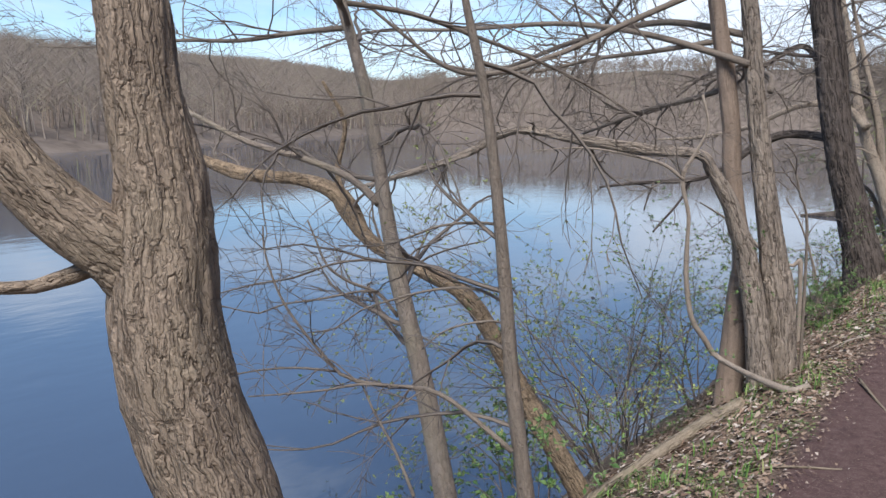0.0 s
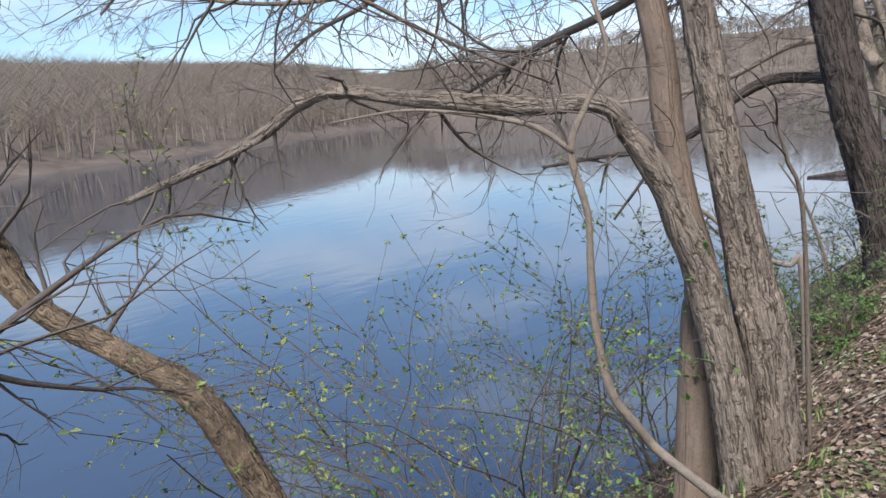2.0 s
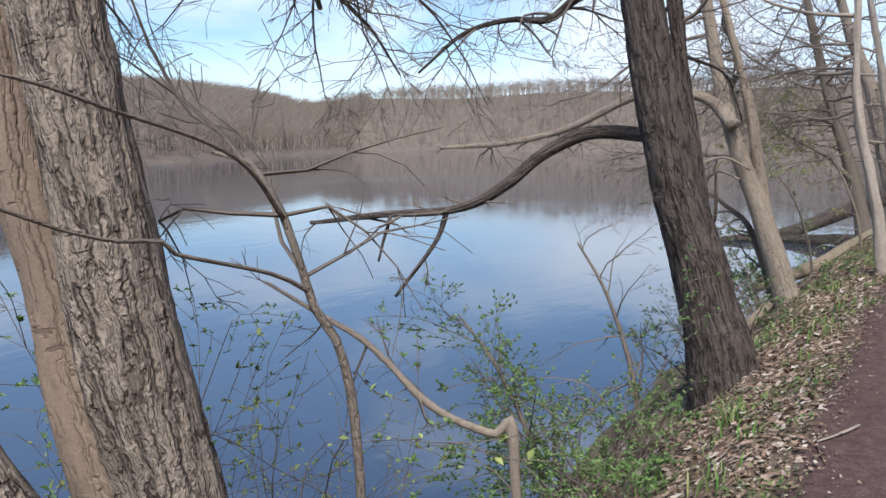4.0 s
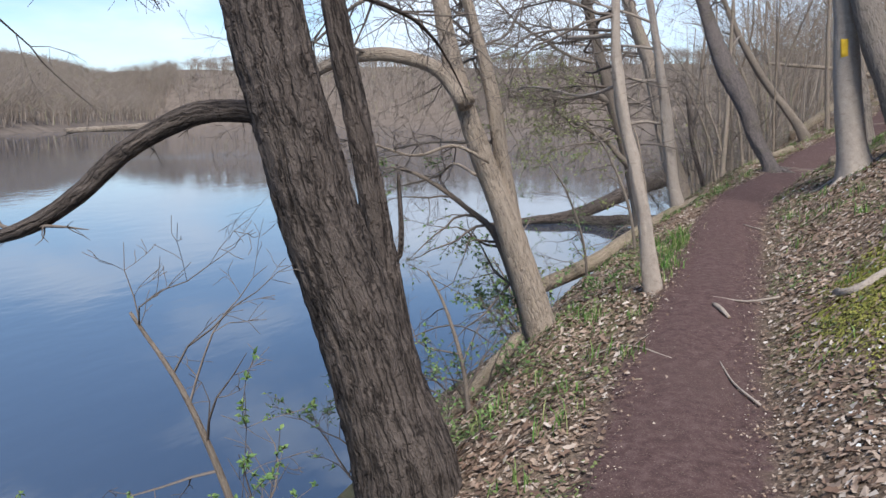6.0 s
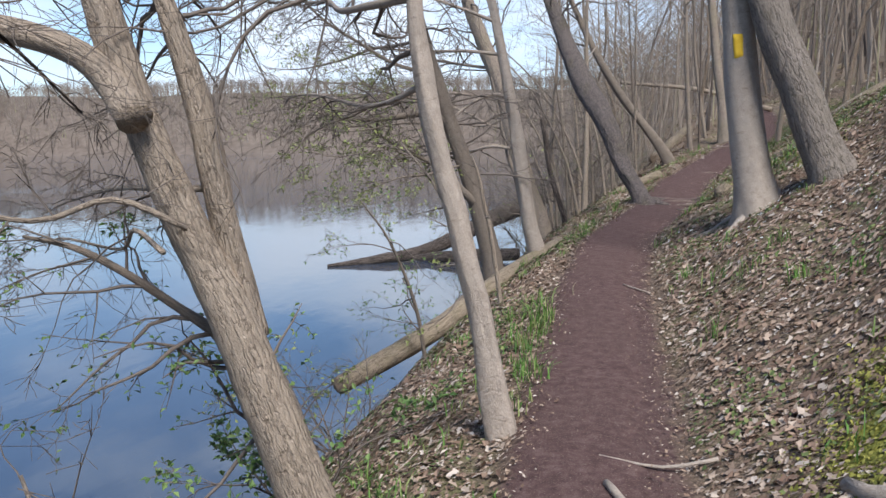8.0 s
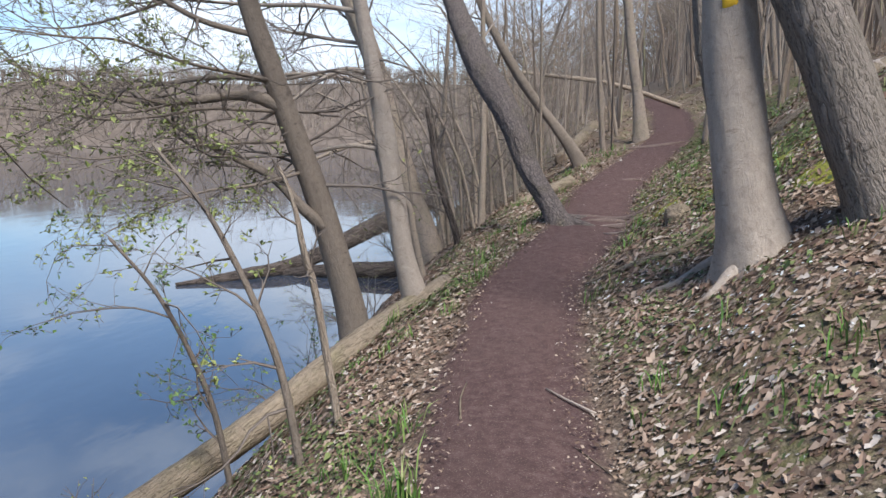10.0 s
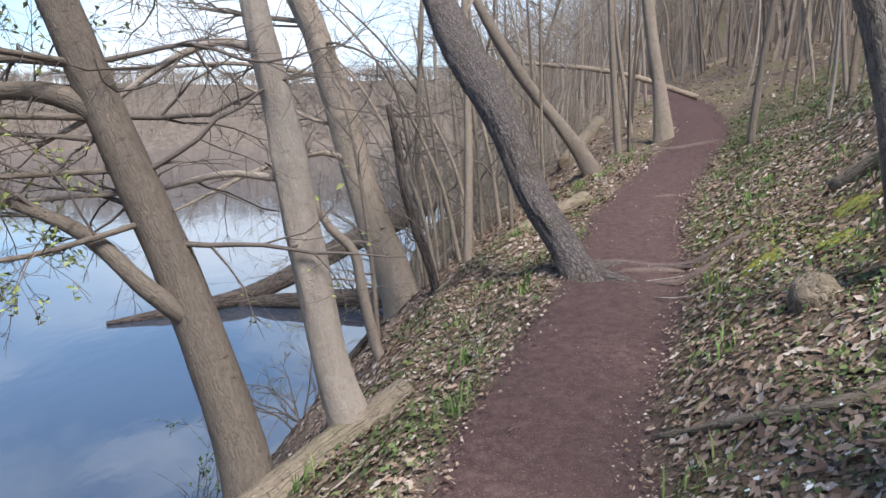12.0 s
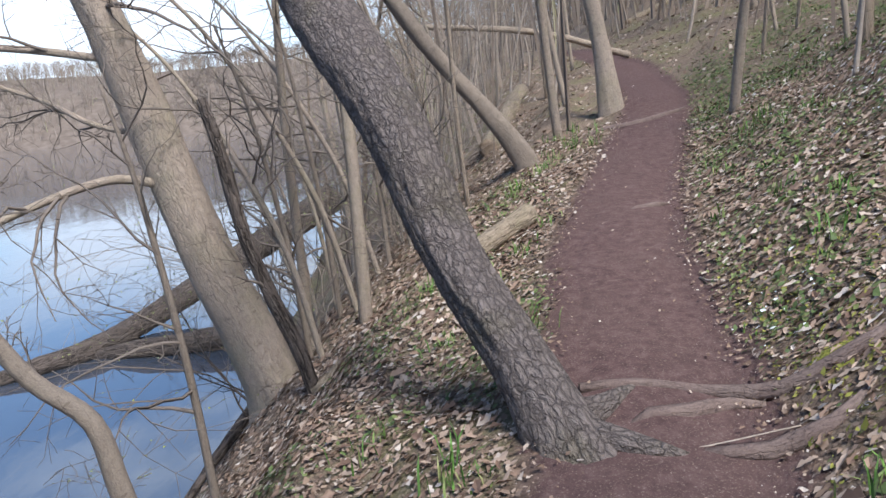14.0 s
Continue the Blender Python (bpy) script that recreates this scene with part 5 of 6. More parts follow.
# ---------- fallen wood, roots and sticks ----------
def lying(name, pts, label, category, mat=BARK_LOG, sides=16, ridge=0.004, knots=0.015, group="fallen logs", cut=True, sink=0.0, twigs=0, seed=3):
    """A log or stick; the ends show cut wood."""
    base = Vector(pts[0][:3])
    root = thing(name, base, label, category, group)
    path = smooth_path(pts, 0.07)
    path[:, :3] -= np.array(base)
    part("bark", Tubes().add(path, sides, ridge, seed, knots).mesh("bark", mat), root)
    if cut:
        for p, q in ((path[0], path[1]), (path[-1], path[-2])):
            d = unit(p[:3] - q[:3])
            c = np.array([[*(p[:3] - d * 0.02), p[3] * 0.9], [*(p[:3] + d * 0.004), p[3] * 0.9], [*(p[:3] + d * 0.007), p[3] * 0.55]])
            part("cut_end", Tubes().add(c, sides).mesh("cut_end", CUT), root, "pale sawn or broken wood end")
    if twigs:
        tw, rng = Tubes(), random.Random(seed)
        limb_spray(tw, path, rng, twigs, 0.8, 2, (0, -0.2, 0.2), 0.2)
        tagged(part("branchwork", tw.mesh("branchwork", TWIG), root), kind="stuff")
    return root


def on_ground(pts, lift=0.5):
    return [(x, y, ground_z(x, y) + r * lift, r) for x, y, r in pts]


lying("fallen_log", [(-2.43, 17.25, -0.72, 0.085), (-2.18, 17.88, -0.67, 0.10), (-1.75, 18.7, -0.52, 0.11), (-1.1, 19.4, -0.1, 0.11), (-0.42, 20.02, 0.24, 0.105)], "long weathered fallen log sliding into the lake", "log", sides=26, ridge=0.006)
lying("fallen_tree", [(-6.28, 28.8, -1.54, 0.027), (-5.73, 29.21, -1.53, 0.085), (-4.99, 29.7, -1.47, 0.125), (-4.41, 30.29, -1.43, 0.155), (-4.0, 31.1, -1.38, 0.18), (-3.48, 31.9, -1.19, 0.205), (-2.66, 32.99, -0.82, 0.24), (-1.66, 34.56, -0.45, 0.29), (-0.9, 35.6, -0.1, 0.32)], "big fallen tree trunk sloping down into the lake", "log", BARK_DARK, 26, 0.01, 0.04, cut=False, twigs=18, seed=6)
lying("fallen_tree", [(-4.4, 30.25, -1.53, 0.08), (-3.6, 30.02, -1.45, 0.13), (-2.7, 29.95, -1.4, 0.15), (-1.9, 29.9, -1.36, 0.16), (-1.5, 29.88, -1.33, 0.15)], "dark waterlogged trunk lying level in the shallows", "log", BARK_DARK, 22, 0.008, 0.03, cut=False, twigs=5, seed=8)
lying("fallen_log", [(-0.35, 23.25, ground_z(-0.35, 23.25) - 0.02, 0.055), (0.45, 23.6, ground_z(0.45, 23.6), 0.07), (1.22, 24.15, 0.93, 0.075)], "sawn log lying down the bank beside the path", "log", sides=20)
lying("fallen_log", [(-2.2, 12.5, -0.85, 0.05), (-1.95, 13.1, -0.6, 0.06), (-1.72, 13.85, -0.3, 0.05)], "thin mossy log at the foot of the bank", "log", sides=12)
lying("fallen_log", on_ground([(-1.98, 3.95, 0.04), (-1.75, 4.4, 0.045), (-1.55, 4.9, 0.05), (-1.35, 5.0, 0.04)], 0.8), "curved dead branch lying on the bank", "log", sides=10)
lying("fallen_log", on_ground([(2.35, 21.2, 0.06), (3.0, 20.5, 0.08), (4.25, 21.0, 0.1)]), "bleached fallen log on the slope", "log", BARK_LOG, 14)
lying("fallen_log", on_ground([(3.4, 20.6, 0.12), (5.4, 22.4, 0.13)]), "bleached fallen log on the slope", "log", BARK_PALE, 14)
lying("fallen_log", on_ground([(8.8, 43.6, 0.12), (12.4, 48.6, 0.14)]), "grey fallen log beyond the path's bend", "log", BARK_LOG, 14)
lying("fallen_log", on_ground([(1.7, 29.0, 0.14), (3.2, 34.0, 0.16)]), "mossy fallen log under bare saplings", "log", BARK_LOG, 14)
lying("fallen_pole", [(1.2, 33.5, 3.2, 0.05), (3.6, 34.0, 2.95, 0.06), (5.6, 34.4, ground_z(5.6, 34.4) + 0.05, 0.07)], "thin fallen trunk caught between saplings", "log", BARK_TAN, 10)
for pts in ([(0.8, 21.38, 0.02), (1.0, 21.36, 0.024), (1.2, 21.27, 0.022), (1.42, 21.12, 0.028), (1.66, 21.02, 0.03), (1.85, 21.05, 0.008)],
            [(0.86, 21.1, 0.006), (0.98, 21.15, 0.024), (1.1, 21.13, 0.03), (1.26, 21.16, 0.02), (1.36, 21.12, 0.005)],
            [(1.02, 20.93, 0.004), (1.12, 20.88, 0.022), (1.24, 20.86, 0.03), (1.4, 20.8, 0.022), (1.52, 20.83, 0.005)],
            [(2.2, 26.42, 0.005), (2.5, 26.52, 0.022), (2.9, 26.56, 0.03), (3.3, 26.85, 0.03), (3.7, 27.2, 0.01)],
            [(1.75, 23.62, 0.005), (1.85, 23.68, 0.02), (1.98, 23.7, 0.026), (2.1, 23.76, 0.005)]):
    lying("tree_root", on_ground(pts, 0.42), "worn tree root crossing the earth path", "root", ROOT, 12, 0.004, 0.02, "roots across the path", False)
lying("dead_branch", [(-1.75, 24.2, ground_z(-1.75, 24.2) + 0.06, 0.02), (-1.3, 25.0, ground_z(-1.3, 25.0) + 0.12, 0.045), (-0.95, 25.9, ground_z(-0.95, 25.9) + 0.08, 0.05)], "dark dead branch lying down the bank", "branch", BARK_DARK, 12, 0.003, 0.02, "sticks")
lying("stick", on_ground([(-0.22, 13.63, 0.014), (-0.17, 13.47, 0.018), (-0.12, 13.32, 0.012)], 1.8), "short pale stick lying on the path", "stick", BARK_PALE, 8, 0.002, 0.006, "sticks")
lying("dead_branch", on_ground([(0.58, 18.88, 0.012), (0.87, 18.55, 0.02), (1.13, 18.41, 0.022), (1.45, 18.45, 0.018)], 0.9), "crooked dead branch beside the path", "branch", BARK_LOG, 10, 0.002, 0.015, "sticks")
lying("dead_branch", on_ground([(0.5, 13.2, 0.025), (0.58, 13.02, 0.03), (0.85, 13.1, 0.02), (1.2, 13.0, 0.015)], 0.9), "pale broken branch beside mossy ground", "branch", BARK_PALE, 10, 0.002, 0.012, "sticks")
stick_rng = random.Random(12)
for k in range(46):
    y = stick_rng.uniform(2.5, 25)
    off = stick_rng.choice((-1, 1)) * stick_rng.uniform(0.25, 1.5)
    x = trail_x(y) + (off if off > 0 else off * 0.7)
    a, ln, r = stick_rng.uniform(0, 6.28), stick_rng.uniform(0.15, 0.7), stick_rng.uniform(0.003, 0.011)
    pts = [(x + math.cos(a) * ln * s + stick_rng.gauss(0, 0.015), y + math.sin(a) * ln * s + stick_rng.gauss(0, 0.015), r * (1 - 0.4 * s)) for s in (0, 0.5, 1)]
    lying("stick", on_ground(pts, 2.2), "thin dead stick on the leaf litter", "stick", BARK_PALE if k % 3 else BARK_LOG, 5, 0, 0.002, "sticks", False)
lying("stump", [(1.34, 19.25, ground_z(1.3, 19.2) - 0.08, 0.12), (1.3, 19.2, ground_z(1.3, 19.2) + 0.03, 0.10), (1.28, 19.18, ground_z(1.3, 19.2) + 0.075, 0.085), (1.27, 19.17, ground_z(1.3, 19.2) + 0.095, 0.05)], "old brown rounded tree stump in ground cover", "stump", BARK_LOG, 20, 0.006, 0.02, "stumps", False)


# ---------- moss, leaves, ground cover ----------
def mound(x, y, rx, ry, seed, label="yellow-green moss cushion beside the path"):
    n, v, f = 14, [], []
    for j in range(7):
        for i in range(n):
            a, q = 2 * math.pi * i / n, j / 6
            w = 1 + 0.45 * noise.noise(Vector((math.cos(a) * 1.3 + seed, math.sin(a) * 1.3, q)))
            px, py = x + math.cos(a) * rx * q * w, y + math.sin(a) * ry * q * w
            v.append((px - x, py - y, ground_z(px, py) - ground_z(x, y) + 0.02 * (1 - q ** 2) + 0.012 * noise.noise(Vector((px * 14, py * 14, seed))) - (0.015 if j == 6 else 0)))
    for j in range(6):
        for i in range(n):
            f.append((j * n + i, j * n + (i + 1) % n, (j + 1) * n + (i + 1) % n, (j + 1) * n + i))
    ob = new("moss_patch", mesh_of("moss_patch", v, f, MOSS))
    ob.location = (x, y, ground_z(x, y))
    tagged(ob, label, "moss", "moss patches")


for k, (x, y, rx, ry) in enumerate(((0.68, 13.42, 0.14, 0.2), (0.4, 12.9, 0.09, 0.13), (0.7, 12.1, 0.12, 0.2), (1.6, 21.1, 0.13, 0.1), (1.77, 19.98, 0.14, 0.14), (2.05, 20.32, 0.14, 0.2), (1.9, 19.0, 0.18, 0.3), (1.9, 18.1, 0.2, 0.25), (1.5, 20.2, 0.12, 0.1))):
    mound(x, y, rx, ry, k * 3.1)


def scatter(name, n, seed, size, mat, label, category, where, curl=0.5, flat=0.4, lift=0.014):
    """Loose leaves and leaf scraps on the ground, each folded along its rib, as one object."""
    r = np.random.RandomState(seed)
    x, y = where(r, n)
    n = len(x)
    on_path = np.clip(0.5 - np.abs(x - trail_x(y)), 0, 0.2) * 0.09
    z = height(x, y) + r.uniform(0.003, lift, n) + on_path
    gx_, gy_ = (height(x + 0.03, y) - height(x - 0.03, y)) / 0.06, (height(x, y + 0.03) - height(x, y - 0.03)) / 0.06
    a, s = r.uniform(0, 2 * math.pi, n), size[0] + (size[1] - size[0]) * r.uniform(0, 1, n) ** 1.5
    s = s * np.clip((np.abs(x - trail_x(y)) - 0.1) / 0.4, 0.45, 1)
    ta, tb, cu = r.normal(0, flat, n), r.normal(0, flat, n), r.uniform(-0.3, 1, n) * curl
    v = np.zeros((n, 4, 3))
    for k, (u, w) in enumerate(((0, 0), (0.5, 0.36), (1, 0), (0.5, -0.36))):
        u, w = u + r.uniform(-0.22, 0.22, n), w * r.uniform(0.5, 1.4, n) + r.uniform(-0.1, 0.1, n)
        lx, ly = (u - 0.5) * s, w * s
        lz = cu * s * np.abs(w) * 0.9 + lx * ta * 0.6 + ly * tb
        dx, dy = lx * np.cos(a) - ly * np.sin(a), lx * np.sin(a) + ly * np.cos(a)
        v[:, k] = np.stack([x + dx, y + dy, z + lz + gx_ * dx + gy_ * dy], -1)
    f = []
    for i in range(0, 4 * n, 4):
        f += [(i, i + 1, i + 2), (i, i + 2, i + 3)]
    tagged(new(name, mesh_of(name, v.reshape(-1, 3).tolist(), f, mat, False)), label, category, kind="stuff")


def around_trail(y0, y1, d0, d1, keep_off=0.3, stray=0.025, power=1.0):
    def where(r, n):
        y, d = r.uniform(y0, y1, n), d0 + (d1 - d0) * r.uniform(0, 1, n) ** power
        x = trail_x(y) + d
        wide = np.abs(d) + np.where(d > 0, trail_edge(y), 0)
        edge = np.clip((wide - keep_off + 0.06) / 0.28, 0, 1)
        ok = (r.uniform(0, 1, n) < np.maximum(edge, stray)) & (height(x, y) > WATER_Z + 0.05)
        return x[ok], y[ok]
    return where


def clumps(y0, y1, d0, d1, count, radius, seed):
    def where(r, n):
        cy, cd = r.uniform(y0, y1, count), r.uniform(d0, d1, count)
        k = r.randint(0, count, n)
        y, d = cy[k] + r.normal(0, radius, n), cd[k] + r.normal(0, radius, n)
        x = trail_x(y) + d
        ok = (np.abs(d) > 0.36) & (height(x, y) > WATER_Z + 0.05)
        return x[ok], y[ok]
    return where


BROWN = "scattered dry brown and tan fallen leaves"
scatter("leaf_litter", 190000, 1, (0.010, 0.044), LITTER, BROWN, "leaves", around_trail(1.5, 27, 0.1, 3.6, power=1.2))
scatter("leaf_litter", 120000, 2, (0.010, 0.044), LITTER, BROWN, "leaves", around_trail(1.5, 27, -2.3, -0.1))
scatter("leaf_litter", 20000, 3, (0.03, 0.09), LITTER, BROWN, "leaves", around_trail(22, 45, -3, 9))
scatter("leaf_litter", 10000, 4, (0.04, 0.1), LITTER, BROWN, "leaves", around_trail(10, 30, 3, 9))
scatter("leaf_litter", 45000, 14, (0.012, 0.05), LITTER, BROWN, "leaves", around_trail(18, 31, -4.4, -1.6))
scatter("earth_crumbs", 22000, 5, (0.003, 0.013), LITTER, "leaf crumbs and bits of bark on the trodden earth", "debris", around_trail(1, 28, -0.6, 0.6, 0.2, 0.3), 0.3, 0.2, lift=0.02)
def whole_leaves(n, seed, size, where):
    """Whole fallen leaves, lobed, cupped and tilted, as one object."""
    r = np.random.RandomState(seed)
    x, y = where(r, n)
    n = len(x)
    gx_, gy_ = (height(x + 0.03, y) - height(x - 0.03, y)) / 0.06, (height(x, y + 0.03) - height(x, y - 0.03)) / 0.06
    a, s = r.uniform(0, 2 * math.pi, n), r.uniform(*size, n)
    s = s * np.clip((np.abs(x - trail_x(y)) - 0.1) / 0.4, 0.5, 1)
    ta, tb, cup, bend = r.normal(0, 0.22, n), r.normal(0, 0.3, n), r.uniform(-0.3, 0.9, n), r.uniform(-0.2, 0.6, n)
    z = height(x, y) + r.uniform(0.008, 0.026, n)
    shape = ((-0.5, 0), (-0.22, 0.2), (0.02, 0.13), (0.2, 0.25), (0.5, 0), (0.2, -0.25), (0.02, -0.13), (-0.22, -0.2), (0, 0))
    v = np.zeros((n, 9, 3))
    for k, (u, w) in enumerate(shape):
        u, w = u * r.uniform(0.8, 1.15, n), w * r.uniform(0.6, 1.3, n)
        lx, ly = u * s, w * s
        lz = cup * s * np.abs(w) + bend * s * u * u + lx * ta + ly * tb
        dx, dy = lx * np.cos(a) - ly * np.sin(a), lx * np.sin(a) + ly * np.cos(a)
        v[:, k] = np.stack([x + dx, y + dy, z + lz + gx_ * dx + gy_ * dy], -1)
    f = [(i + 8, i + k, i + (k + 1) % 8) for i in range(0, 9 * n, 9) for k in range(8)]
    tagged(new("leaf_litter", mesh_of("leaf_litter", v.reshape(-1, 3).tolist(), f, PALE_LITTER, False)), "curled whole tan and bleached fallen leaves", "leaves", kind="stuff")


whole_leaves(30000, 31, (0.028, 0.068), around_trail(2, 26, 0.25, 3.4, 0.42, 0.004, 1.2))
whole_leaves(17000, 32, (0.028, 0.068), around_trail(2, 26, -2.0, -0.25, 0.42, 0.004))
def near_spots(spots, radius):
    def where(r, n):
        k = r.randint(0, len(spots), n)
        c = np.array(spots)[k]
        x, y = c[:, 0] + r.normal(0, radius, n), c[:, 1] + r.normal(0, radius * 1.5, n)
        ok = np.abs(x - trail_x(y)) > 0.42
        return x[ok], y[ok]
    return where


MOSS_TUFT = island_material("moss_tuft", [(0.0, (0.11, 0.12, 0.025)), (0.5, (0.23, 0.22, 0.045)), (1.0, (0.36, 0.33, 0.08))], 0.9)
MOSSY = "yellow-green moss spreading through leaf litter"
scatter("moss", 26000, 21, (0.008, 0.022), MOSS_TUFT, MOSSY, "moss", near_spots([(0.72, 13.3), (0.85, 12.9), (0.55, 12.6), (0.95, 13.7), (0.75, 12.1), (0.9, 11.6)], 0.14), 0.4, 0.6, lift=0.03)
scatter("moss", 4500, 22, (0.008, 0.022), MOSS_TUFT, MOSSY, "moss", near_spots([(1.6, 21.1), (1.8, 20.6), (1.55, 20.2), (1.9, 19.3), (2.1, 18.6), (1.75, 21.8), (2.4, 19.8)], 0.26), 0.4, 0.6, lift=0.03)
COVER = "low green ground cover of small leaves"
scatter("ground_cover", 20000, 6, (0.012, 0.034), GREEN_DARK, COVER, "ground cover", clumps(2.5, 26, -1.7, -0.45, 110, 0.15, 1), 0.4, 0.5, lift=0.05)
scatter("ground_cover", 26000, 7, (0.012, 0.034), GREEN_DARK, COVER, "ground cover", clumps(10, 30, 0.5, 3.5, 130, 0.17, 2), 0.4, 0.5, lift=0.05)
scatter("ground_cover", 30000, 16, (0.012, 0.036), GREEN_DARK, COVER, "ground cover", clumps(18, 31, 0.45, 4.2, 150, 0.28, 5), 0.4, 0.5, lift=0.05)
scatter("wildflowers", 2000, 8, (0.012, 0.024), PETAL, "tiny white wildflower petals in ground cover", "flowers", clumps(11, 28, 0.5, 3.2, 50, 0.16, 3), 0.2, 0.3, lift=0.07)


def grass():
    r, v, f = random.Random(9), [], []
    spots = [(-0.55, 16.03, 80, 0.2), (-0.62, 15.05, 50, 0.15), (-0.82, 15.03, 30, 0.13), (1.02, 15.56, 40, 0.12), (-0.62, 15.5, 40, 0.17), (-0.55, 14.9, 30, 0.13), (-0.75, 14.6, 30, 0.12), (-1.3, 9.9, 40, 0.18), (-0.7, 12.5, 26, 0.1)]
    for k in range(260):
        y = r.uniform(3, 27)
        d = r.uniform(-1.25, -0.42) if r.random() < 0.45 else r.uniform(0.45, 2.6)
        spots.append((trail_x(y) + d, y, r.randrange(10, 26), r.uniform(0.06, 0.14)))
    for x, y, n, h in spots:
        for k in range(n):
            px, py = x + r.gauss(0, 0.05), y + r.gauss(0, 0.06)
            a, b, hh, w = r.uniform(0, 6.28), len(v), h * r.uniform(0.5, 1.25), r.uniform(0.002, 0.0045)
            z, l = ground_z(px, py) - 0.01, r.uniform(0.2, 0.8)
            sx, sy = -math.sin(a) * w, math.cos(a) * w
            mx_, my_ = px + math.cos(a) * hh * l * 0.35, py + math.sin(a) * hh * l * 0.35
            v.extend([(px - sx, py - sy, z), (px + sx, py + sy, z), (mx_ + sx, my_ + sy, z + hh * 0.65), (mx_ - sx, my_ - sy, z + hh * 0.65), (px + math.cos(a) * hh * l, py + math.sin(a) * hh * l, z + hh * (1.05 - 0.3 * l))])
            f.extend([(b, b + 1, b + 2, b + 3), (b + 3, b + 2, b + 4)])
    tagged(new("grass", mesh_of("grass", v, f, GRASS, False)), "tufts of fresh green spring grass", "grass", kind="stuff")


grass()


# ---------- woodland along the path and on the far shore ----------
def wood_tree(k, r0, tall, bark):
    rng = random.Random(200 + k)
    root = thing("woodland_tree", (0, 0, -200 - k * 20), "bare grey-brown woodland tree with upright trunk", "tree", "woodland trees")
    pts, x, y = [], 0.0, 0.0
    for i in range(7):
        pts.append((x, y, -0.3 + tall * i / 6, r0 * (1.15 - 0.15 * i)))
        x, y = x + rng.gauss(-0.06, 0.12), y + rng.gauss(0, 0.12)
    path = smooth_path(pts, 0.35)
    part("trunk", Tubes().add(path, 8, 0.004, k * 2.0, 0.02).mesh("trunk", bark), root)
    tw = Tubes()
    for i in range(7):
        j = int(len(path) * rng.uniform(0.3, 0.97))
        a = rng.uniform(0, 6.28)
        grow(tw, path[min(j, len(path) - 2), :3], (math.cos(a), math.sin(a), rng.uniform(0.2, 1.1)), rng.uniform(0.8, 2.2), min(0.03, path[min(j, len(path) - 2), 3] * 0.5), 2, rng, 0.0, None, 0.03, 3, 0.8, 0.16, seg=0.4)
    tagged(part("crown", tw.mesh("crown", TWIG_PALE), root, "fine bare spreading twigs"), kind="stuff")
    return root


protos = [wood_tree(0, 0.075, 10, BARK_STOUT), wood_tree(1, 0.04, 8, BARK_SAPLING), wood_tree(2, 0.055, 9, BARK_GREY), wood_tree(3, 0.024, 6.5, BARK_PALE), wood_tree(4, 0.028, 7.5, BARK_TAN)]
wood_rng, placed = random.Random(77), []
while len(placed) < 290:
    y = 24 + 46 * wood_rng.random() ** 1.3
    x = wood_rng.uniform(-1.0, 34) if wood_rng.random() < 0.72 else wood_rng.uniform(-1.0, 6)
    if wood_rng.random() < 0.22:
        x, y = wood_rng.uniform(4.5, 20), wood_rng.uniform(15, 30)
    dist = abs(x - trail_x(y))
    if dist < 0.75 or x < np.interp(y, SH_Y, SH_X) + 0.5 or any((x - a) ** 2 + (y - b) ** 2 < 0.5 for a, b in placed):
        continue
    placed.append((x, y))
    s = wood_rng.uniform(0.75, 1.2)
    m = Matrix.LocRotScale((x, y, ground_z(x, y)), Euler((wood_rng.gauss(0, 0.08), wood_rng.gauss(-0.08, 0.1), wood_rng.uniform(0, 6.28))), (s, s, s))
    src = protos[len(placed) % 5]
    if len(placed) <= 5:
        src.matrix_basis = m
    else:
        copy_thing(src, m)


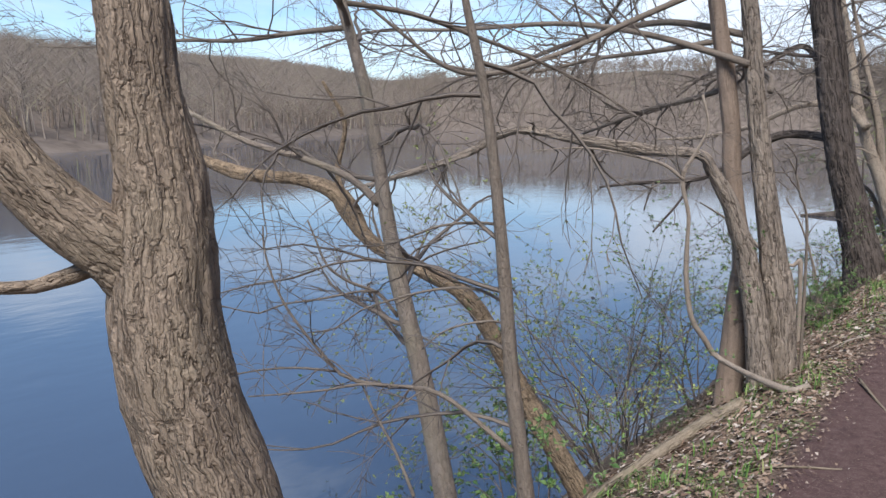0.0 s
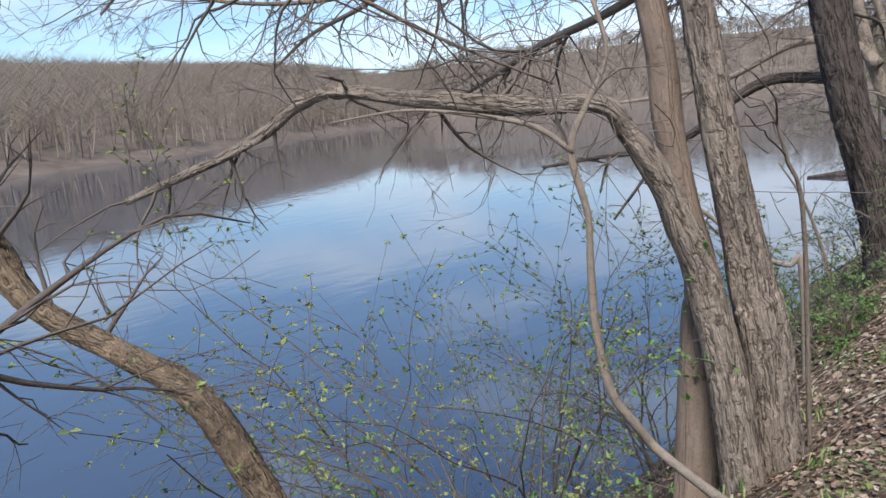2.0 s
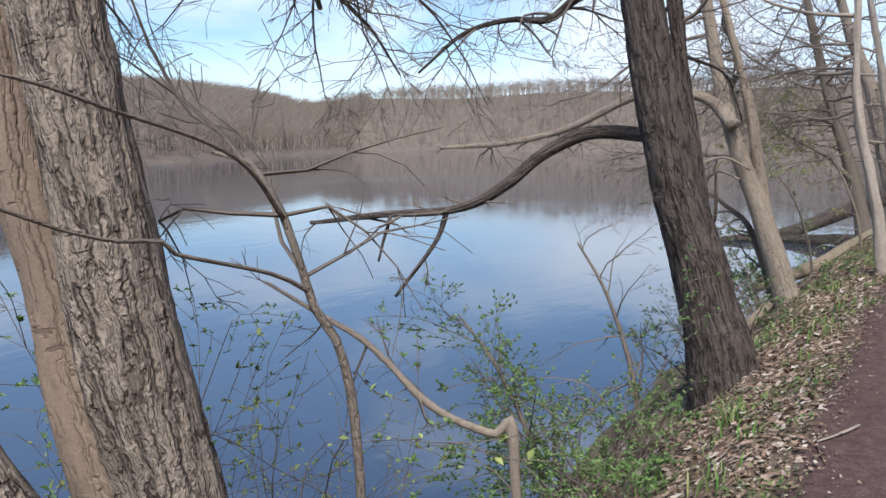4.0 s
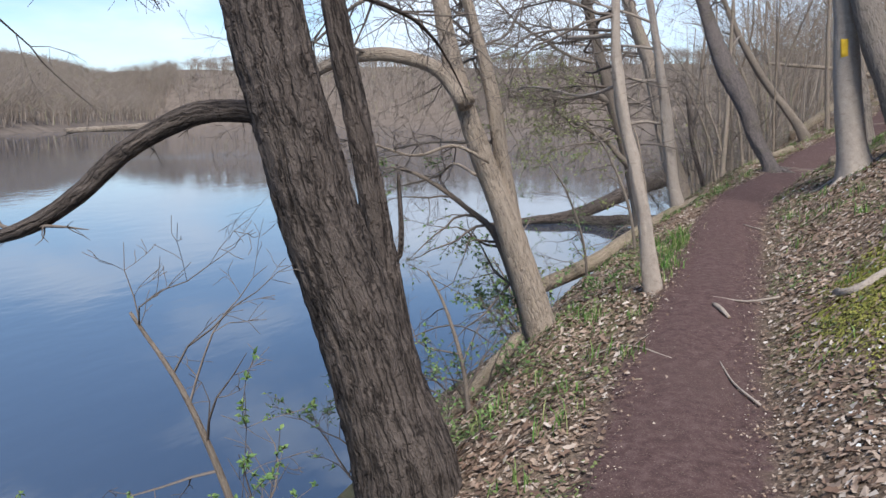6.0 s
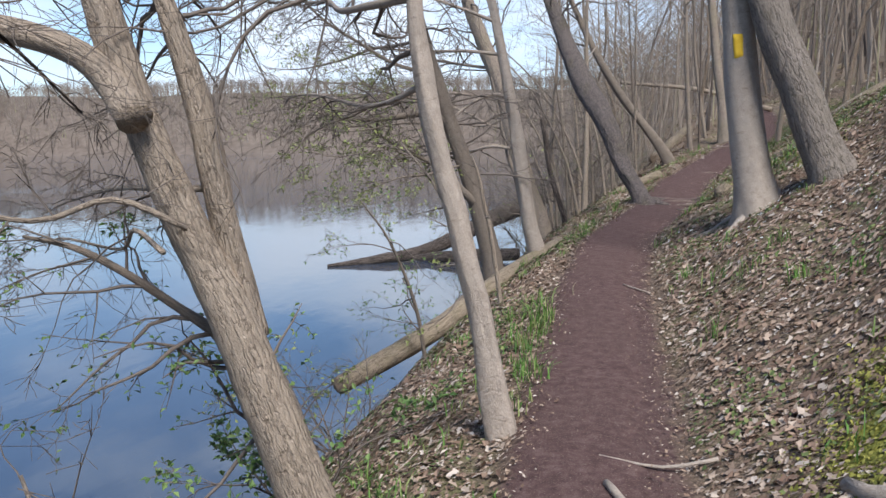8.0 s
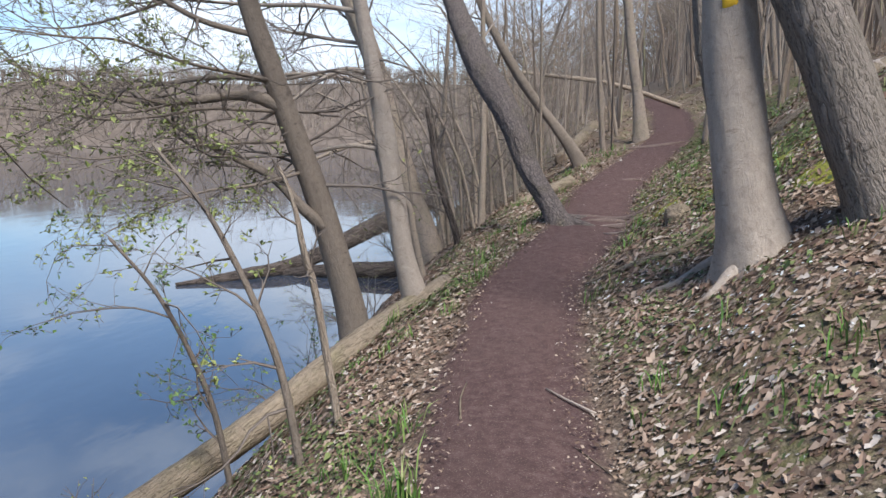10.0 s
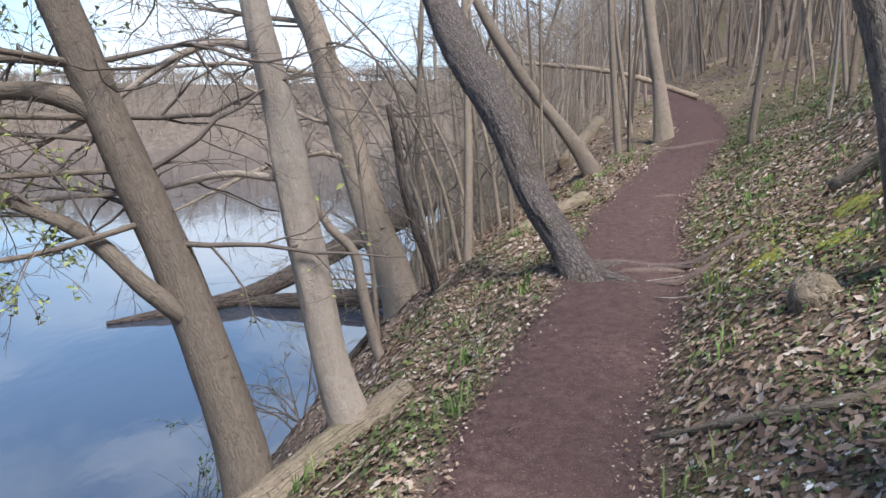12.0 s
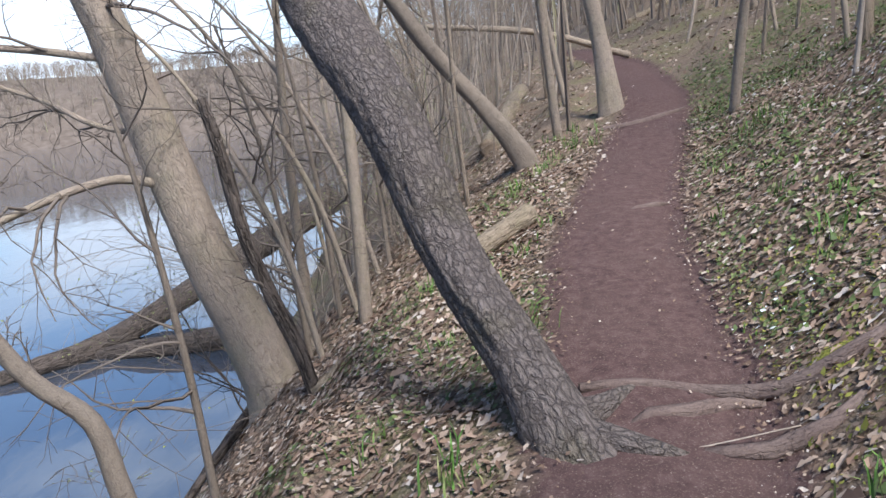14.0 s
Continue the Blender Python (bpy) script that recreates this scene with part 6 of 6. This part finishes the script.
def far_woods():
    """Thousands of bare trees on the hills round the lake, distance haze in their colour."""
    r = np.random.RandomState(5)
    v, f = [], []

    def one(x, y, tall, n, fat):
        z = ground_z(x, y)
        b = len(v)
        lx, ly = r.normal(0, 0.07), r.normal(0, 0.07)
        for q, w in ((0, 1.0), (1, 0.1)):
            for k in range(3):
                a = 2.1 * k + x
                v.append((x + math.cos(a) * fat * w + lx * tall * q, y + math.sin(a) * fat * w + ly * tall * q, z - 0.2 + tall * q * 0.6))
        f.extend([(b, b + 1, b + 4, b + 3), (b + 1, b + 2, b + 5, b + 4), (b + 2, b, b + 3, b + 5)])
        for k in range(n):
            h = tall * r.uniform(0.25, 0.62)
            a, ln = r.uniform(0, 6.28), tall * r.uniform(0.12, 0.4)
            c = len(v)
            px, py, pz = x + lx * h, y + ly * h, z + h
            w, e = fat * 0.3, (math.cos(a) * ln * 0.8, math.sin(a) * ln * 0.8, ln * r.uniform(0.3, 1.0))
            v.extend([(px, py, pz - w), (px, py, pz + w), (px + e[0], py + e[1], pz + e[2])])
            f.append((c, c + 1, c + 2))

    count = 0
    while count < 15500:
        q = r.uniform()
        if q < 0.62:
            s, d = r.uniform(-70, 330), 1.5 + 100 * r.uniform() ** 1.05
            x, y = -78 - 0.503 * s - 0.864 * d, 35 + 0.864 * s - 0.503 * d
        elif q < 0.82:
            x = r.uniform(-260, 120)
            y = 286 + 0.1 * x + 1 + 105 * r.uniform()
        else:
            y = r.uniform(60, 290)
            x = np.interp(y, SH_Y, SH_X) + 1 + 70 * r.uniform() ** 1.3
        near = math.hypot(x, y)
        one(x, y, r.uniform(6.5, 12), 38 if near < 200 else 28, 0.10 if near < 160 else 0.16)
        count += 1
    while count < 17300:
        x, y = 4 + 70 * r.uniform() ** 1.2, r.uniform(16, 95)
        if x < trail_x(y) + (7 if y < 34 else 1.6):
            continue
        one(x, y, r.uniform(8, 14), 26, r.uniform(0.03, 0.1))
        count += 1
    while count < 17850:
        y = 27 + 55 * r.uniform() ** 1.2
        x = np.interp(y, SH_Y, SH_X) + 0.4 + (trail_x(y) + 16) * r.uniform() ** 1.3
        if abs(x - trail_x(y)) < 1.0 or (y < 36 and x < np.interp(y, SH_Y, SH_X) + 2.6):
            continue
        one(x, y, r.uniform(5, 13), 34, r.uniform(0.012, 0.04))
        count += 1
    while count < 18150:
        x, y = r.uniform(3, 60), r.uniform(-60, 10)
        one(x, y, r.uniform(8, 14), 20, 0.12)
        count += 1
    tagged(new("far_woods", mesh_of("far_woods", v, f, FAR_TREE, False)), "brown leafless woods covering the hills around the lake", "woods", kind="stuff")


far_woods()
lf = Leaves()
lf.add((0, 0, 0.004), (1, 0.3, 0.05), 0.09, random.Random(1), 0.8)
lf_ob = new("floating_leaf", lf.mesh("floating_leaf", BARK_DARK))
lf_ob.location = (-6.23, 12.48, WATER_Z)
tagged(lf_ob, "dark dead leaf floating on the lake", "leaf")
